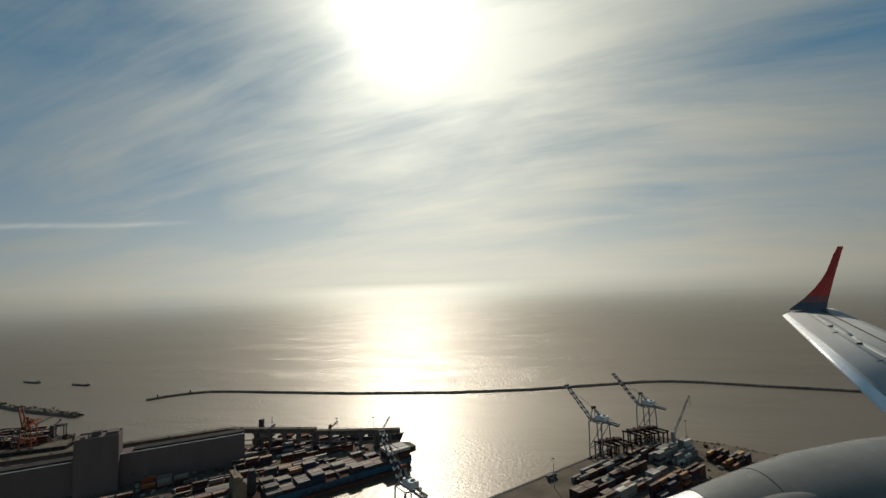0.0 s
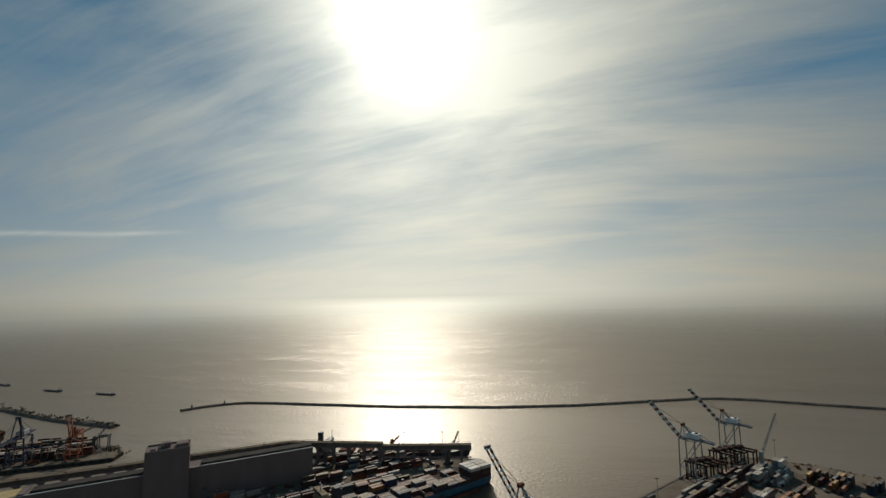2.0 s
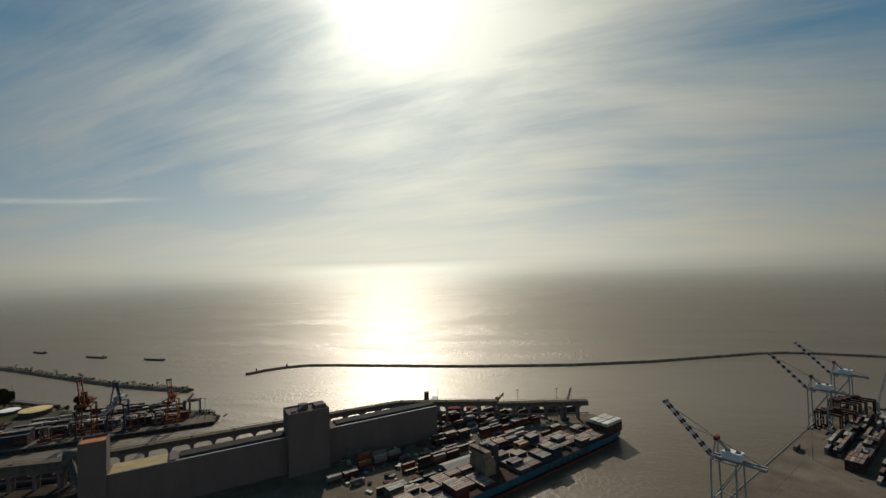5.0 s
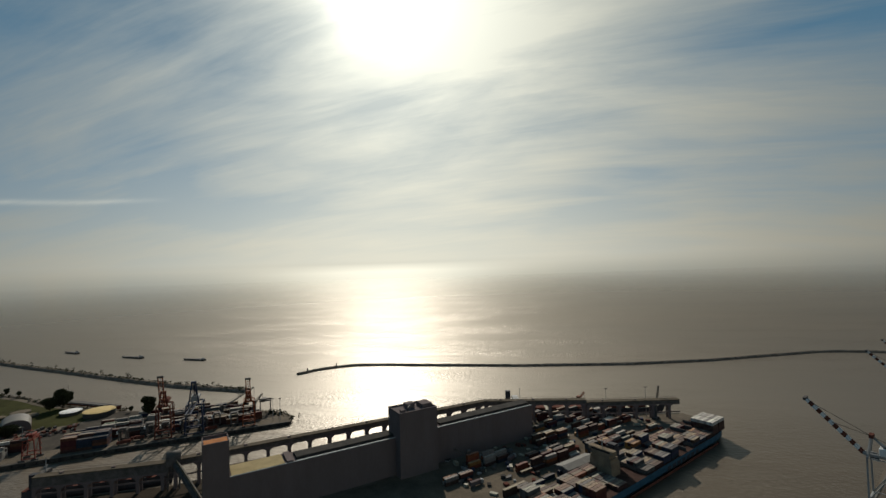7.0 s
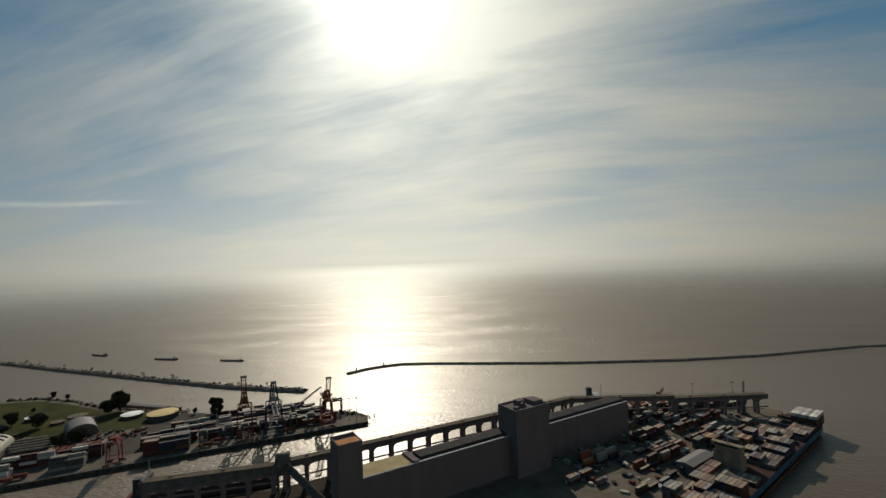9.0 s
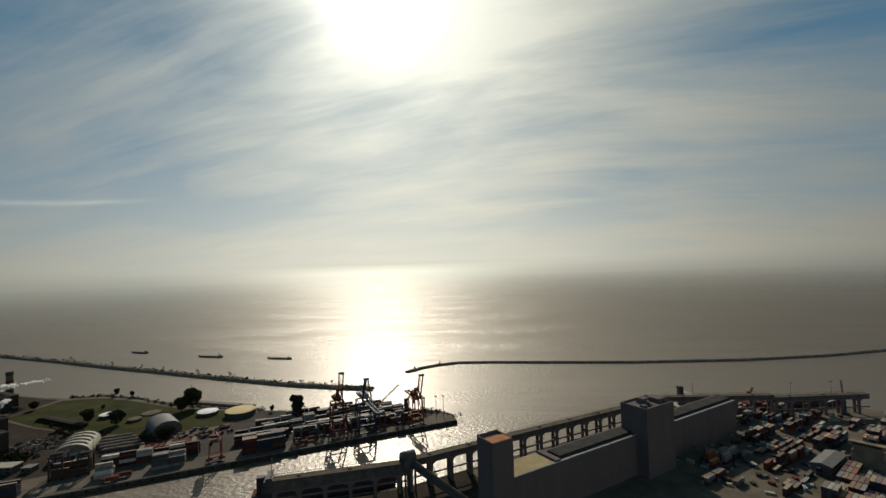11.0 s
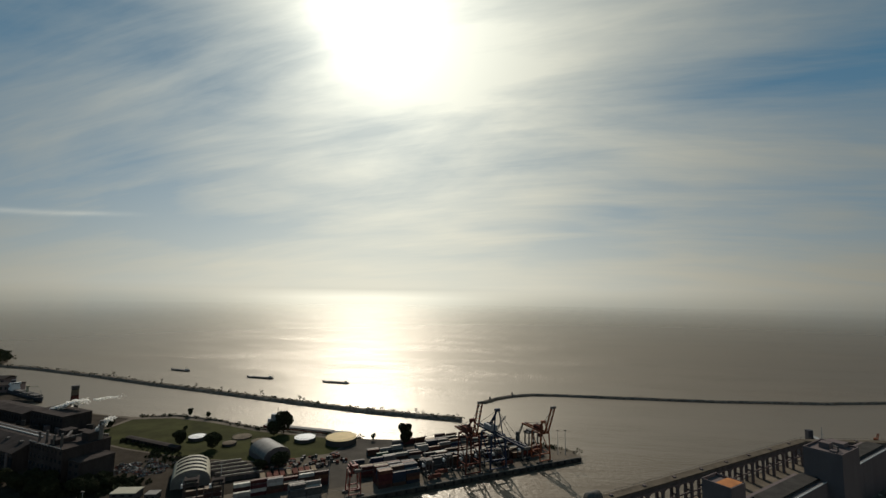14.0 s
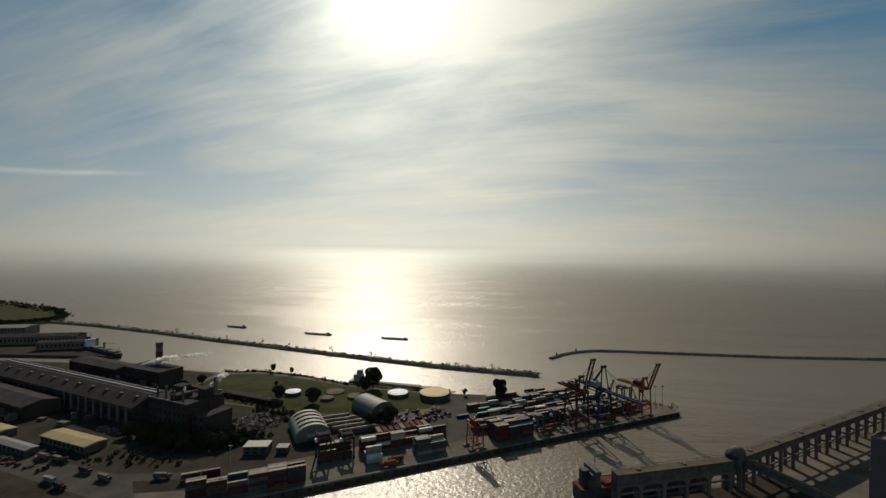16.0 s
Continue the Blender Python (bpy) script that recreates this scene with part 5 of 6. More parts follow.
chimney(-960, 436, 29, 3.6, "thick dark power station chimney", SILO_ROOF)
chimney(-810, 306, 35, 1.6, "slim pale boiler chimney giving off steam", CONCRETE)
chimney(-816, 311, 28, 1.3, "slim dark boiler chimney", STEEL_DARK)


def steam(x, y, z, dx, dy, dz, n, size, seed):
    """A drifting puff of steam: dense billows at the mouth that thin out downwind."""
    r = random.Random(seed)
    bm = bmesh.new()
    for i in range(n):
        u = (i / n) ** 1.25
        s_ = size * (0.35 + 0.45 * math.sin(math.pi * min(1, 0.25 + u))) * r.uniform(0.5, 1.0)
        w_ = size * (0.25 + 0.5 * u)
        wave = math.sin(u * 9 + seed) * size * 0.5
        m = Matrix.Translation((x + dx * u + r.gauss(0, w_), y + dy * u + r.gauss(0, w_), z + dz * u + wave * u + r.gauss(0, w_ * 0.8)))
        bmesh.ops.create_icosphere(bm, subdivisions=1, radius=s_, matrix=m @ Matrix.Diagonal((1.2, 1.0, 0.8, 1)))
    for v in bm.verts:
        v.co += noise.noise_vector(v.co * 0.9) * size * 0.35
    return solid("steam_plume", bm, STEAM, "white steam drifting from a power station stack", "steam", kind="stuff", smooth=True)


steam(-950, 402, 17, 32, 5, 9, 520, 2.3, 21)
steam(-912, 408, 26, 30, 4, 4, 70, 1.6, 23)
steam(-813, 306, 32, 9, 3, 9, 260, 1.5, 22)


# ---- trees and scrub ----
def leaf_cloud(bm, centre, radius, n, leaf, r):
    for _ in range(n):
        d = Vector((r.gauss(0, 1), r.gauss(0, 1), r.gauss(0, 1))).normalized() * radius * r.uniform(0.55, 1.0) ** 0.6
        c = Vector(centre) + Vector((d.x, d.y, d.z * 0.85))
        a = Vector((r.gauss(0, 1), r.gauss(0, 1), r.gauss(0, 1))).normalized()
        b = a.orthogonal().normalized()
        c2 = a.cross(b)
        s_ = leaf * r.uniform(0.6, 1.3)
        bm.faces.new([bm.verts.new(c + v) for v in (b * s_, c2 * s_ * 0.7, -b * s_, -c2 * s_ * 0.7)])


def tree(x, y, h, w, seed, label, z=DECK, bare=False, group="trees"):
    r = random.Random(seed)
    t = thing("tree", pose(x, y, z, 0, 0, r.uniform(0, 360)), label, "tree", group)
    bm = bmesh.new()
    tube(bm, (0, 0, 0), h * 0.03, h * 0.55, h * 0.016, 8)
    heads = []
    for i in range(8):
        a = i * 2.4 + r.uniform(-0.4, 0.4)
        z0 = h * r.uniform(0.25, 0.5)
        tip = Vector((math.cos(a) * w * r.uniform(0.2, 0.36), math.sin(a) * w * r.uniform(0.2, 0.36), h * r.uniform(0.5, 0.9)))
        strut(bm, (0, 0, z0), tip, h * 0.012)
        heads.append(tip)
        if bare:
            for _ in range(4):
                strut(bm, tip.lerp(Vector((0, 0, z0)), r.uniform(0.1, 0.6)), tip + Vector((r.gauss(0, 1), r.gauss(0, 1), r.uniform(0.4, 1.6))) * h * 0.09, h * 0.006)
    part("trunk", bm, BARK, t)
    bm = bmesh.new()
    for tip in heads:
        leaf_cloud(bm, tip, w * (0.12 if bare else 0.27), 20 if bare else 300, h * (0.022 if bare else 0.05), r)
    leaf_cloud(bm, (0, 0, h * 0.66), w * 0.34, 24 if bare else 700, h * (0.022 if bare else 0.05), r)
    if not bare:
        leaf_cloud(bm, (0, 0, h * 0.42), w * 0.36, 500, h * 0.05, r)
    part("crown", bm, LEAF, t)
    return t


tree(-719, 407, 19, 16, 1, "tall dense dark tree on the river bank")
tree(-724, 398, 12, 12, 2, "dark broad tree beside the tall one")
tree(-602, 386, 19, 11, 3, "tall dark poplar-like tree by the quay")
tree(-633, 399, 6, 4, 4, "small round tree by the shore")
tree(-790, 364, 11, 10, 5, "dark tree next to a white tank")
tree(-758, 360, 12, 13, 6, "broad dark tree between tanks")
tree(-686, 330, 11, 13, 8, "dark bushy tree beside the barrel hall")
tree(-697, 322, 8, 9, 9, "low dark tree beside goods stacks")
tree(-838, 446, 8, 5, 10, "small dark tree on the rubble bank")
tree(-815, 441, 8, 4, 11, "small slim tree on the rubble bank")
tree(-812, 402, 4, 4, 12, "small bush in the meadow")
tree(-885, 398, 8, 8, 13, "dark tree at the meadow edge")
for k, (x_, y_) in enumerate(((-846, 278), (-836, 273), (-826, 276), (-818, 268), (-838, 283), (-812, 272), (-804, 264), (-856, 280), (-822, 281), (-796, 281), (-788, 286), (-793, 271), (-780, 281), (-784, 273))):
    tree(x_, y_, 7 + k % 3, 9 + k % 2, 90 + k, "dark dense bush-like tree in the works yard", group="works yard trees")
r_ = random.Random(31)
for k in range(20):
    u = r_.uniform(0.02, 0.9) ** 1.3
    i_ = u * 8
    k0 = int(i_)
    (x0, y0), (x1, y1) = BW_L[k0], BW_L[k0 + 1]
    tree(x0 + (x1 - x0) * (i_ - k0), y0 + (y1 - y0) * (i_ - k0), r_.uniform(4, 9), r_.uniform(4, 7), 50 + k, "thin half-bare tree on the breakwater", 2.6, True, "breakwater trees")


def scrub(name, line, spread, n, size, seed, label, z, leaves=26, leaf=0.32):
    """Low bushes scattered along a line of plan points."""
    r = random.Random(seed)
    bm = bmesh.new()
    for _ in range(n):
        i = r.randrange(len(line) - 1)
        u = r.random()
        (x0, y0), (x1, y1) = line[i], line[i + 1]
        s_ = size * r.uniform(0.4, 1.3)
        c = (x0 + (x1 - x0) * u + r.gauss(0, spread), y0 + (y1 - y0) * u + r.gauss(0, spread), z + s_ * 0.5)
        leaf_cloud(bm, c, s_, leaves, s_ * leaf, r)
    return solid(name, bm, LEAF, label, "bushes", kind="stuff")


scrub("scrub", BW_L[:10], 2.2, 420, 1.7, 61, "dark scrub growing along the breakwater", 2.6)
scrub("scrub", [(-646, 404), (-702, 410), (-748, 416), (-802, 436), (-850, 446), (-888, 438)], 2.0, 150, 1.5, 62, "dark scrub on the rubble bank", 3.0)
scrub("scrub", [(-795, 275), (-780, 290), (-800, 268), (-830, 270), (-800, 280), (-870, 286)], 6, 90, 1.3, 63, "dark weeds and bushes in the works yard", DECK, 44, 0.45)
scrub("scrub", [(-842, 367), (-812, 358), (-782, 349)], 2.5, 70, 1.6, 67, "dark hedge along the meadow shed", DECK, 44, 0.45)
scrub("scrub", [(-806, 284), (-780, 292), (-768, 284), (-800, 272), (-775, 276)], 5, 190, 1.5, 68, "dense dark undergrowth beside the boiler house", DECK, 44, 0.45)
scrub("scrub", [(-800, 340), (-770, 332), (-750, 336), (-780, 322)], 5, 110, 1.3, 69, "dark weeds between scrap heaps", DECK, 44, 0.45)
scrub("scrub", [(-1478, 802), (-1396, 738), (-1380, 702), (-1402, 659), (-1478, 649), (-1700, 660)], 5, 420, 2.6, 64, "dark trees round the edge of the headland", 5.0, 40, 0.42)
scrub("scrub", [(-1478, 800), (-1740, 898), (-2100, 990)], 9, 320, 2.8, 71, "distant dark woods on the far shore", 5.0, 40, 0.42)
scrub("scrub", [(-880, 236), (-830, 250), (-790, 262)], 6, 60, 1.4, 65, "dark roadside bushes", DECK, 44, 0.45)
scrub("scrub", [(96, 445), (112, 451), (141, 444), (165, 434), (198, 410)], 1.2, 90, 0.9, 70, "dark weeds and rubble along the quay's end", DECK)
scrub("scrub", [(-474, 402), (-490, 405), (-462, 392)], 4, 60, 1.3, 66, "low weeds and rubble on the pier tip", DECK)


# ---- breakwater beacons ----
for x_, y_ in ((-529, 571), (-500, 600)):
    t_ = thing("beacon", pose(x_, y_, 2.8), "small pale beacon on the breakwater end", "beacon", "beacons")
    bm = bmesh.new()
    tube(bm, (0, 0, 0), 1.1, 2.6, 0.8, 12)
    part("tower", bm, CONCRETE, t_)
    part("lantern", boxes(((0, 0, 2.6), (1.0, 1.0, 0.9))), RED, t_)


# ---- lorries and cars ----
def lorry(x, y, turn, cab, load, label):
    t = thing("lorry", pose(x, y, DECK + 0.08, 0, 0, turn), label, "lorry", "parked lorries")
    part("chassis", boxes(((0, 0, 0.7), (9.5, 1.7, 0.4))), STEEL_DARK, t)
    bm = boxes(((-1.1, 0, 1.1), (7.2, 2.0, 2.2)))
    part("load", bm, load, t)
    bm = boxes(((3.9, 0, 0.7), (1.9, 2.0, 2.2)))
    bmesh.ops.bevel(bm, geom=[e for e in bm.edges if e.verts[0].co.z > 2 and e.verts[1].co.z > 2], offset=0.3, segments=2, affect="EDGES")
    cab_ = part("cab", bm, cab, t)
    part("windscreen", boxes(((4.82, 0, 1.8), (0.1, 1.7, 0.8))), GLASS_DARK, cab_)
    for x_ in (-3.6, -2.5, 3.4):
        for y_ in (-0.85, 0.85):
            bm = bmesh.new()
            bmesh.ops.create_cone(bm, cap_ends=True, segments=12, radius1=0.5, radius2=0.5, depth=0.35,
                                  matrix=Matrix.Translation((x_, y_, 0.5)) @ Matrix.Rotation(radians(90), 4, "X"))
            wheel = part("wheel", bm, RUBBER, t)
            bm = bmesh.new()
            bmesh.ops.create_cone(bm, cap_ends=True, segments=8, radius1=0.24, radius2=0.24, depth=0.42,
                                  matrix=Matrix.Translation((x_, y_, 0.5)) @ Matrix.Rotation(radians(90), 4, "X"))
            part("rim", bm, STEEL_GREY, wheel)
    return t


for x_, y_, a_, cab_, load_, word_ in ((-840, 231, -14, STEEL_DARK, SILO_ROOF, "dark"), (-822, 225, -16, STEEL_DARK, STEEL_DARK, "dark"), (-792, 231, 8, STEEL_DARK, STEEL_DARK, "dark"),
                                       (-868, 241, -15, RUST, STEEL_DARK, "rust-red"), (-880, 243, -15, STEEL_DARK, SILO_WALL, "dark"), (-904, 252, 75, BLUE, STEEL_DARK, "blue"),
                                       (-850, 219, 164, STEEL_GREY, SHED_ROOF, "grey"), (-918, 240, -14, STEEL_DARK, SILO_ROOF, "dark"), (-838, 214, -20, RUST, SILO_ROOF, "rust-red")):
    lorry(x_, y_, a_, cab_, load_, f"{word_}-cabbed lorry parked beside the port road")
for p_, m_, a_ in ((238, 9, 0), (244, 5, 0), (126, 8, 3), (118, 14, 0), (64, 10, 0), (306, 3, 0)):
    lorry(*at_north(p_, m_), NT + a_, RUST, RUST, "rust-red flatbed lorry on the quay apron")
for s_, n_, a_ in ((180, -24, 20), (232, -8, 80), (270, 14, 40), (140, -40, 0)):
    lorry(*at_silo(s_, n_), ST + a_, STEEL_GREY, SILO_WALL, "grey container lorry driving through the yard")
lorry(*at_east(140, 9), EAST_TURN, STEEL_DARK, STEEL_DARK, "dark lorry on the quay apron")


# ---- smaller yard things ----
for p_, m_ in ((70, 16), (84, 18), (98, 16), (110, 20), (60, 22), (46, 16), (128, 16)):
    yard_gantry(*at_north(p_, m_), NT + 90, 6, 5, 9, STEEL_DARK, "dark straddle carrier on the container quay")


def crates(name, place, n, s_range, n_range, seed, label, mats, size=(1.2, 4.0), high=(0.6, 2.4)):
    """Loose goods scattered over a yard, too many to count."""
    r = random.Random(seed)
    bm = bmesh.new()
    for _ in range(n):
        x, y = place(r.uniform(*s_range), r.uniform(*n_range))
        k = len(bm.faces)
        cube(bm, (x, y, DECK + 0.06), (r.uniform(*size), r.uniform(size[0], size[1] * 0.6), r.uniform(*high)), r.uniform(0, 180))
        bm.faces.ensure_lookup_table()
        c = r.randrange(len(mats))
        for f in bm.faces[k:]:
            f.material_index = c
    return solid(name, bm, mats, label, "goods", kind="stuff")


SCRAP_PALE = material("scrap_metal", (0.16, 0.18, 0.17), 0.6, vary=0.4, scale=0.4, fine=3.0)


def scrap_heap(x, y, r_, h, seed, label):
    """A cone of bent sheets, bars and crushed blocks."""
    r = random.Random(seed)
    bm = bmesh.new()
    for _ in range(120):
        a, d = r.uniform(0, 2 * math.pi), r_ * math.sqrt(r.random())
        z = DECK + 0.06 + h * (1 - d / r_) * r.uniform(0.3, 1.0)
        m = Matrix.Translation((x + d * math.cos(a), y + d * math.sin(a), z)) @ Euler((r.uniform(-0.7, 0.7), r.uniform(-0.7, 0.7), r.uniform(0, 6.3))).to_matrix().to_4x4()
        k = len(bm.faces)
        bmesh.ops.create_cube(bm, size=1, matrix=m @ Matrix.Diagonal((r.uniform(0.5, 2.6), r.uniform(0.3, 1.4), r.uniform(0.1, 0.9), 1)))
        bm.faces.ensure_lookup_table()
        c = r.choice((0, 0, 1, 2))
        for f in bm.faces[k:]:
            f.material_index = c
    tube(bm, (x, y, DECK), r_ * 0.95, h * 0.55, r_ * 0.2, 14)
    return solid("scrap_heap", bm, [STEEL_DARK, SCRAP_PALE, RUST], label, "scrap heap", "scrap heaps")


for k, (x_, y_, q_, h_) in enumerate(((-797, 305, 5, 2.6), (-789, 312, 6, 3.2), (-780, 322, 5, 2.4), (-793, 320, 4.5, 2.2), (-781, 310, 4, 2.0), (-786, 328, 3.5, 1.8), (-771, 318, 5, 3.0),
                                       (-764, 326, 4.5, 2.4), (-774, 305, 4, 2.2), (-800, 316, 4, 2.4), (-767, 311, 3.5, 1.8), (-884, 288, 4, 2.2), (-875, 286, 4.5, 2.4), (-866, 284, 3.5, 2.0))):
    scrap_heap(x_, y_, q_, h_, 200 + k, "heap of dark and pale green scrap metal in the yard")
crates("loose_goods", at_north, 90, (175, 235), (60, 88), 72, "goods and vehicles scattered behind the stacks", [STEEL_DARK, RUST, SILO_WALL, SILO_ROOF])
crates("loose_goods", at_silo, 260, (130, 320), (-64, 34), 73, "pallets, trailers and vehicles in the container yard", [SILO_ROOF, RUST, CREAM, STEEL_GREY, STEEL_DARK, BLUE], (1.4, 5.0))
crates("loose_goods", lambda a, b: (a, b), 26, (-925, -860), (228, 252), 74, "parked vehicles and stacked goods beside the road", [STEEL_DARK, BRICK_DARK, SILO_ROOF, RUST, BRICK_DARK])
crates("loose_goods", at_east, 60, (190, 290), (18, 110), 75, "trailers and gear on the container quay", [STEEL_DARK, RUST, SHED_ROOF, SILO_ROOF])
crates("loose_goods", lambda a, b: (a, b), 150, (-1150, -895), (290, 400), 76, "low dark plant and pipework round the power station", [STEEL_DARK, SILO_ROOF, SILO_WALL], (2.0, 9.0), (1.0, 5.0))
for k in range(46):
    ob = solid("fender", boxes(((0, 0, 0), (1.0, 0.8, 2.0))), RUBBER, "black rubber fender on the quay wall", "fender", "quay fenders")
    ob.matrix_basis = pose(*at_north(3 + 7 * k, -0.4), 0.9, 0, 0, NT)
for m_ in (4.0, 16.5):
    bm = bmesh.new()
    strut(bm, (*at_north(8, m_), DECK + 0.03), (*at_north(330, m_), DECK + 0.03), 0.35, 0.08)
    solid("trim_crane_rail", bm, STEEL_DARK, "steel crane rail set in the quay", "rail", kind="structure")
    bm = bmesh.new()
    strut(bm, (*at_east(5, m_), DECK + 0.03), (*at_east(266, m_), DECK + 0.03), 0.35, 0.08)
    solid("trim_crane_rail", bm, STEEL_DARK, "steel crane rail set in the quay", "rail", kind="structure")


# ---- the aeroplane's right wing and engine, as they stand at the start ----
_, x_, y_, z_, yaw_, pitch_, lean_ = PATH[0]
WING_POSE = pose(x_, y_, z_, 0, 0, yaw_) @ pose(0, 0, 0, pitch_) @ pose(0, 0, 0, 0, -lean_) @ Matrix.Diagonal((1, 1.007, 1, 1))
wing = thing("aircraft_wing", WING_POSE, "white airliner wing with red and blue winglet over the river", "aircraft wing")
WING_WHITE = material("wing_paint", (0.34, 0.335, 0.31), 0.36, 0.0, vary=0.1, scale=1.5, fine=12.0)
WING_EDGE = material("polished_metal", (0.88, 0.87, 0.85), 0.30, 0.25, vary=0.06, scale=2.0, fine=15.0)
WINGLET = material("winglet_red", (0.45, 0.048, 0.04), 0.35, vary=0.12, scale=2.0, fine=12.0)
WINGLET_BLUE = material("winglet_blue", (0.075, 0.088, 0.115), 0.4, vary=0.12, scale=2.0, fine=12.0)


def loft(rows, closed=True):
    bm = bmesh.new()
    vs_ = [[bm.verts.new(p) for p in row] for row in rows]
    for a, b in zip(vs_, vs_[1:]):
        n = len(a)
        for i in range(n if closed else n - 1):
            bm.faces.new((a[i], a[(i + 1) % n], b[(i + 1) % n], b[i]))
    if closed:
        bm.faces.new(vs_[0][::-1])
        bm.faces.new(vs_[-1])
    bmesh.ops.recalc_face_normals(bm, faces=bm.faces)
    return bm


def section(le, te, thick, n=8, u0=0.0, u1=1.0):
    """An aerofoil ring from leading to trailing edge."""
    le, te = Vector(le), Vector(te)
    ring = []
    for side_ in (1, -1):
        for i in range(n + 1):
            u = u0 + (u1 - u0) * (i / n if side_ > 0 else 1 - i / n)
            h = thick * (2.2 * math.sqrt(u + 0.002) - 2.2 * u) * 0.62
            ring.append(le.lerp(te, u) + Vector((0, 0, h * (1.0 if side_ > 0 else -0.55))))
    return ring


# local axes: x aft, y outboard, z up
TIP_LE, TIP_TE = (7.30, 9.5, -1.44), (8.45, 9.6, -1.28)
ROOT_LE, ROOT_TE = (5.45, 5.3, -2.12), (7.45, 5.4, -1.87)
part("wing_panel", loft([section(ROOT_LE, ROOT_TE, 0.26, 8, 0.07, 1.0), section(TIP_LE, TIP_TE, 0.16, 8, 0.07, 1.0)]), WING_WHITE, wing, smooth=True)
part("leading_edge", loft([section(ROOT_LE, ROOT_TE, 0.27, 8, 0.0, 0.085), section(TIP_LE, TIP_TE, 0.165, 8, 0.0, 0.085)]), WING_EDGE, wing, "polished bare metal edge", smooth=True)


def on_wing(u, v, lift=0.0):
    """A place on the wing: u chordwise, v from root to tip."""
    le, te = Vector(ROOT_LE).lerp(Vector(TIP_LE), v), Vector(ROOT_TE).lerp(Vector(TIP_TE), v)
    thick = 0.26 + (0.16 - 0.26) * v
    return le.lerp(te, u) + Vector((0, 0, thick * (2.2 * math.sqrt(u + 0.002) - 2.2 * u) * 0.62 + lift))


part("aileron_gap", bars(0.018, (on_wing(0.72, 0.2, 0.005), on_wing(0.72, 0.97, 0.005))), STEEL_DARK, wing)
for v in (0.35, 0.66):
    part("slat_joint", bars(0.012, (on_wing(0.0, v, 0.006), on_wing(0.40, v, 0.014))), STEEL_DARK, wing)


def fin(z0, z1):
    """A slice of the winglet between two shares of its height."""
    rows = []
    for k in [z0 + (z1 - z0) * i / 6 for i in range(7)]:
        x0 = 7.50 + 1.74 * k - 0.38 * k * k + 0.12 * math.sin(math.pi * min(1.0, k * 1.2)) - 0.22 * max(0.0, 0.18 - k)
        x1 = 8.29 + 0.70 * k
        y = 9.55 + 0.38 * k ** 0.8
        z = -1.32 + 1.38 * k
        w = 0.045 * (1 - 0.6 * k)
        rows.append([Vector((x0, y, z)), Vector(((x0 + x1) / 2, y - w, z)), Vector((x1, y, z)), Vector(((x0 + x1) / 2, y + w, z))])
    return loft(rows)


winglet = part("winglet", fin(0.22, 1.0), WINGLET, wing, "red painted winglet")
part("winglet_band", fin(0.12, 0.22), material("winglet_fade", (0.22, 0.085, 0.085), 0.4, vary=0.12, scale=2.0, fine=12.0), winglet, "faded red band")
part("winglet_base", fin(0.0, 0.12), WINGLET_BLUE, winglet, "grey-blue winglet base")
SLAT = material("slat_metal", (0.36, 0.355, 0.335), 0.45, 0.0, vary=0.08, scale=1.5, fine=12.0)
part("slat", loft([section(ROOT_LE, ROOT_TE, 0.272, 8, 0.08, 0.40), section(TIP_LE, TIP_TE, 0.170, 8, 0.08, 0.40)]), SLAT, wing, "grey metal slat", smooth=True)
for v in (0.30, 0.52, 0.74):
    part("slat_track", bars(0.022, (on_wing(0.40, v, 0.012), on_wing(0.46, v, 0.012))), STEEL_DARK, wing)
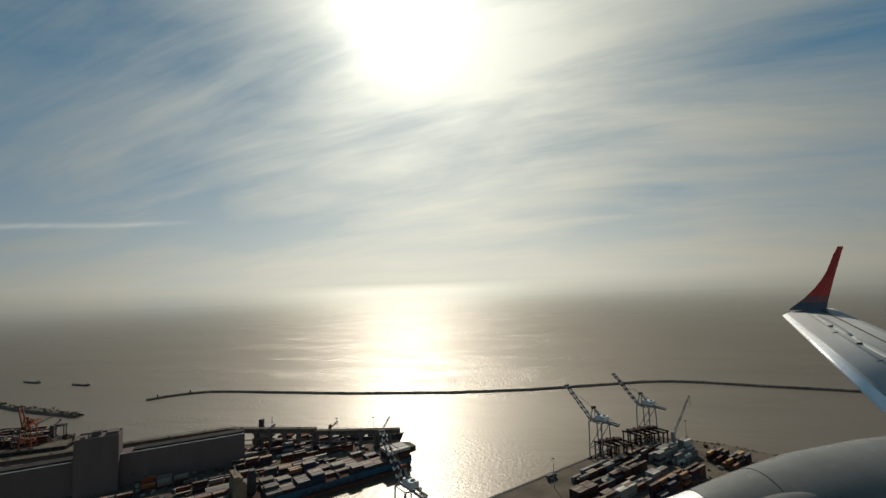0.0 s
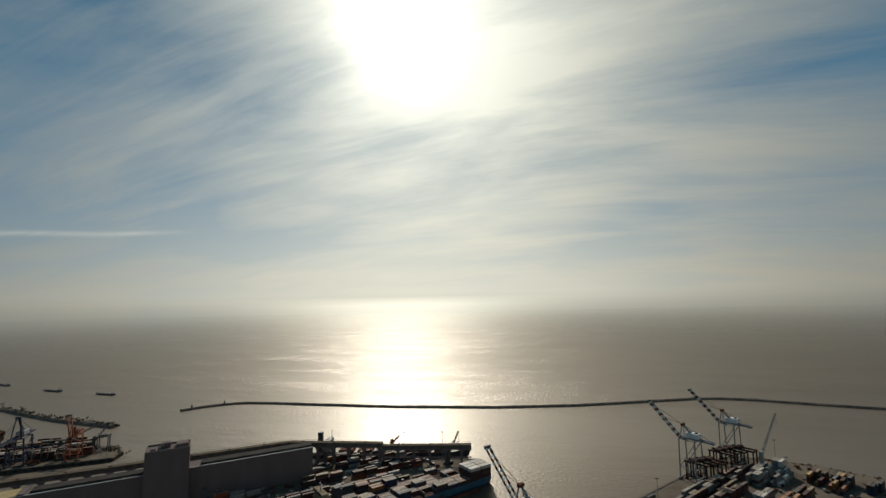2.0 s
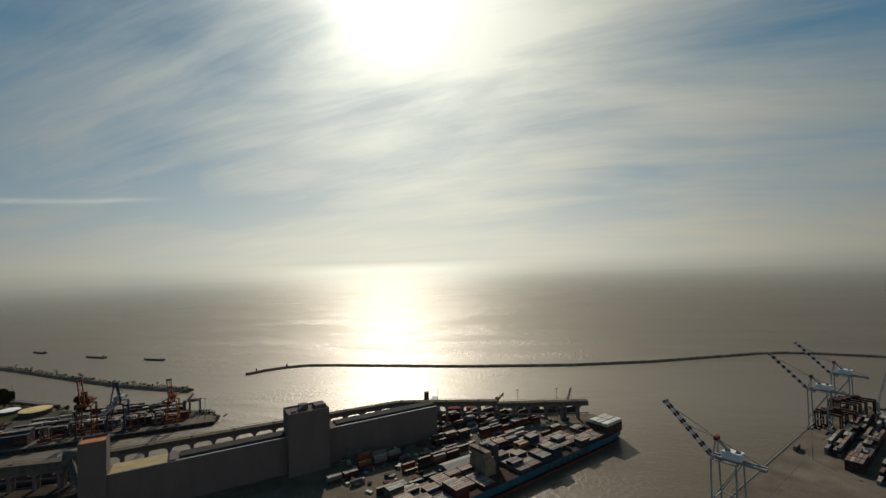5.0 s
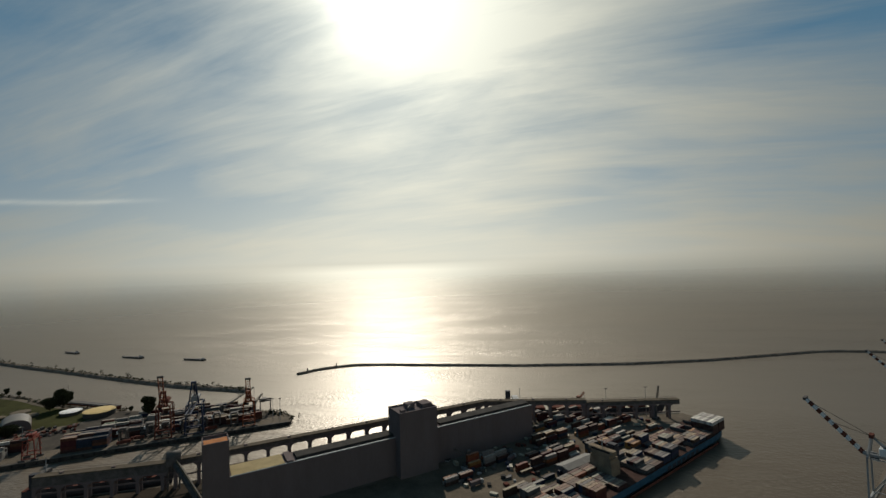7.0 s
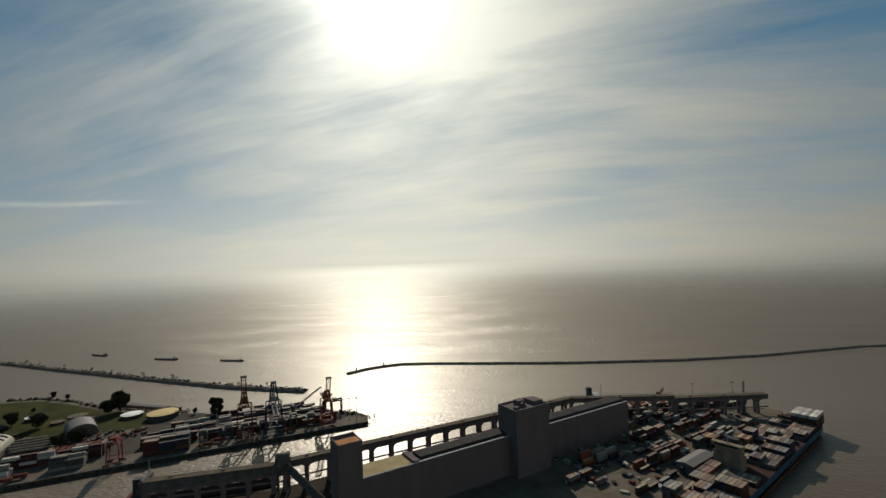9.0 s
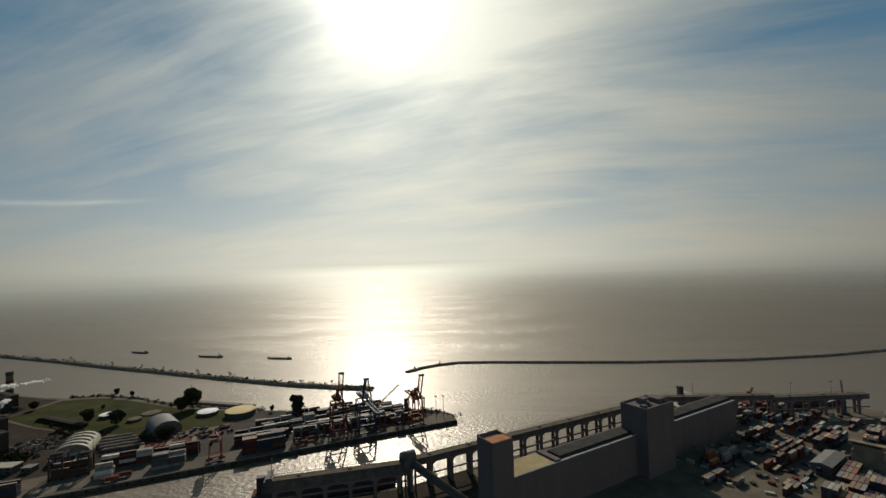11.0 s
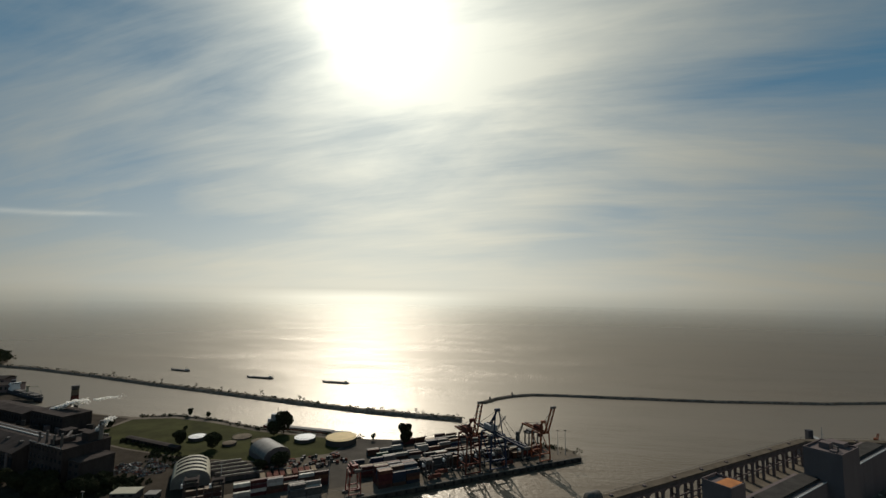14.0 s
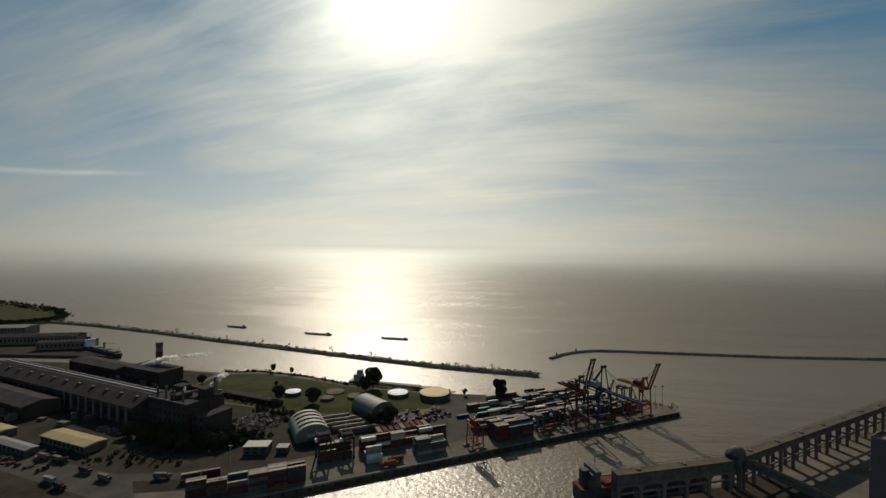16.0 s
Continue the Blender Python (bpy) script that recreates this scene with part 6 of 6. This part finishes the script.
FAIRING = material("pale_fairing", (0.42, 0.41, 0.37), 0.5, vary=0.12, scale=2.0, fine=12.0)
for v0, v1 in ((0.10, 0.33), (0.335, 0.60), (0.605, 0.92)):
    rows_ = []
    for i in range(9):
        k = i / 8
        w = 0.03 + 0.03 * math.sin(math.pi * k)
        c = on_wing(0.50, v0 + (v1 - v0) * k, -0.01)
        rows_.append([c + Vector((w * 1.4 * math.cos(a), 0, w * 0.5 * max(-0.2, math.sin(a)))) for a in [2 * math.pi * j / 10 for j in range(10)]])
    part("fairing", loft(rows_), FAIRING, wing, "pale rounded fairing on the wing", smooth=True)


def ring(x, r, n=40, y=4.6):
    cz = -3.26 + 0.125 * (x - 2.0)
    return [Vector((x, y + r * math.cos(2 * math.pi * i / n), cz + r * math.sin(2 * math.pi * i / n))) for i in range(n)]


def cowl_part(name, prof, mat, parent, label=""):
    bm = loft([ring(x, r) for x, r in prof], True)
    bmesh.ops.delete(bm, geom=[f for f in bm.faces if len(f.verts) > 8], context="FACES")
    return part(name, bm, mat, parent, label, smooth=True)


# white nacelle coloured dark grey: its shade and dark reflections are in the base
COWL = material("shaded_nacelle_white", (0.15, 0.148, 0.135), 0.24, vary=0.12, scale=1.2, fine=10.0)
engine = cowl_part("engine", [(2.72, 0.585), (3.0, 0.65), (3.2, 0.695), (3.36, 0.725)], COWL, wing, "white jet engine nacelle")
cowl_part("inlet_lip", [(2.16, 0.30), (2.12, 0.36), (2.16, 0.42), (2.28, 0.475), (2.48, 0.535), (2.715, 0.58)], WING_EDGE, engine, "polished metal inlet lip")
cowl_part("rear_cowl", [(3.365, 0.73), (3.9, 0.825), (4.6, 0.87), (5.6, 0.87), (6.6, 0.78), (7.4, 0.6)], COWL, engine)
bm = bmesh.new()
bmesh.ops.create_uvsphere(bm, u_segments=20, v_segments=12, radius=1,
                          matrix=Matrix.Translation((3.3, 4.3, -2.53)) @ Matrix.Rotation(radians(-14), 4, "Y") @ Matrix.Diagonal((0.5, 0.16, 0.12, 1)))
part("strake", bm, COWL, engine, smooth=True)
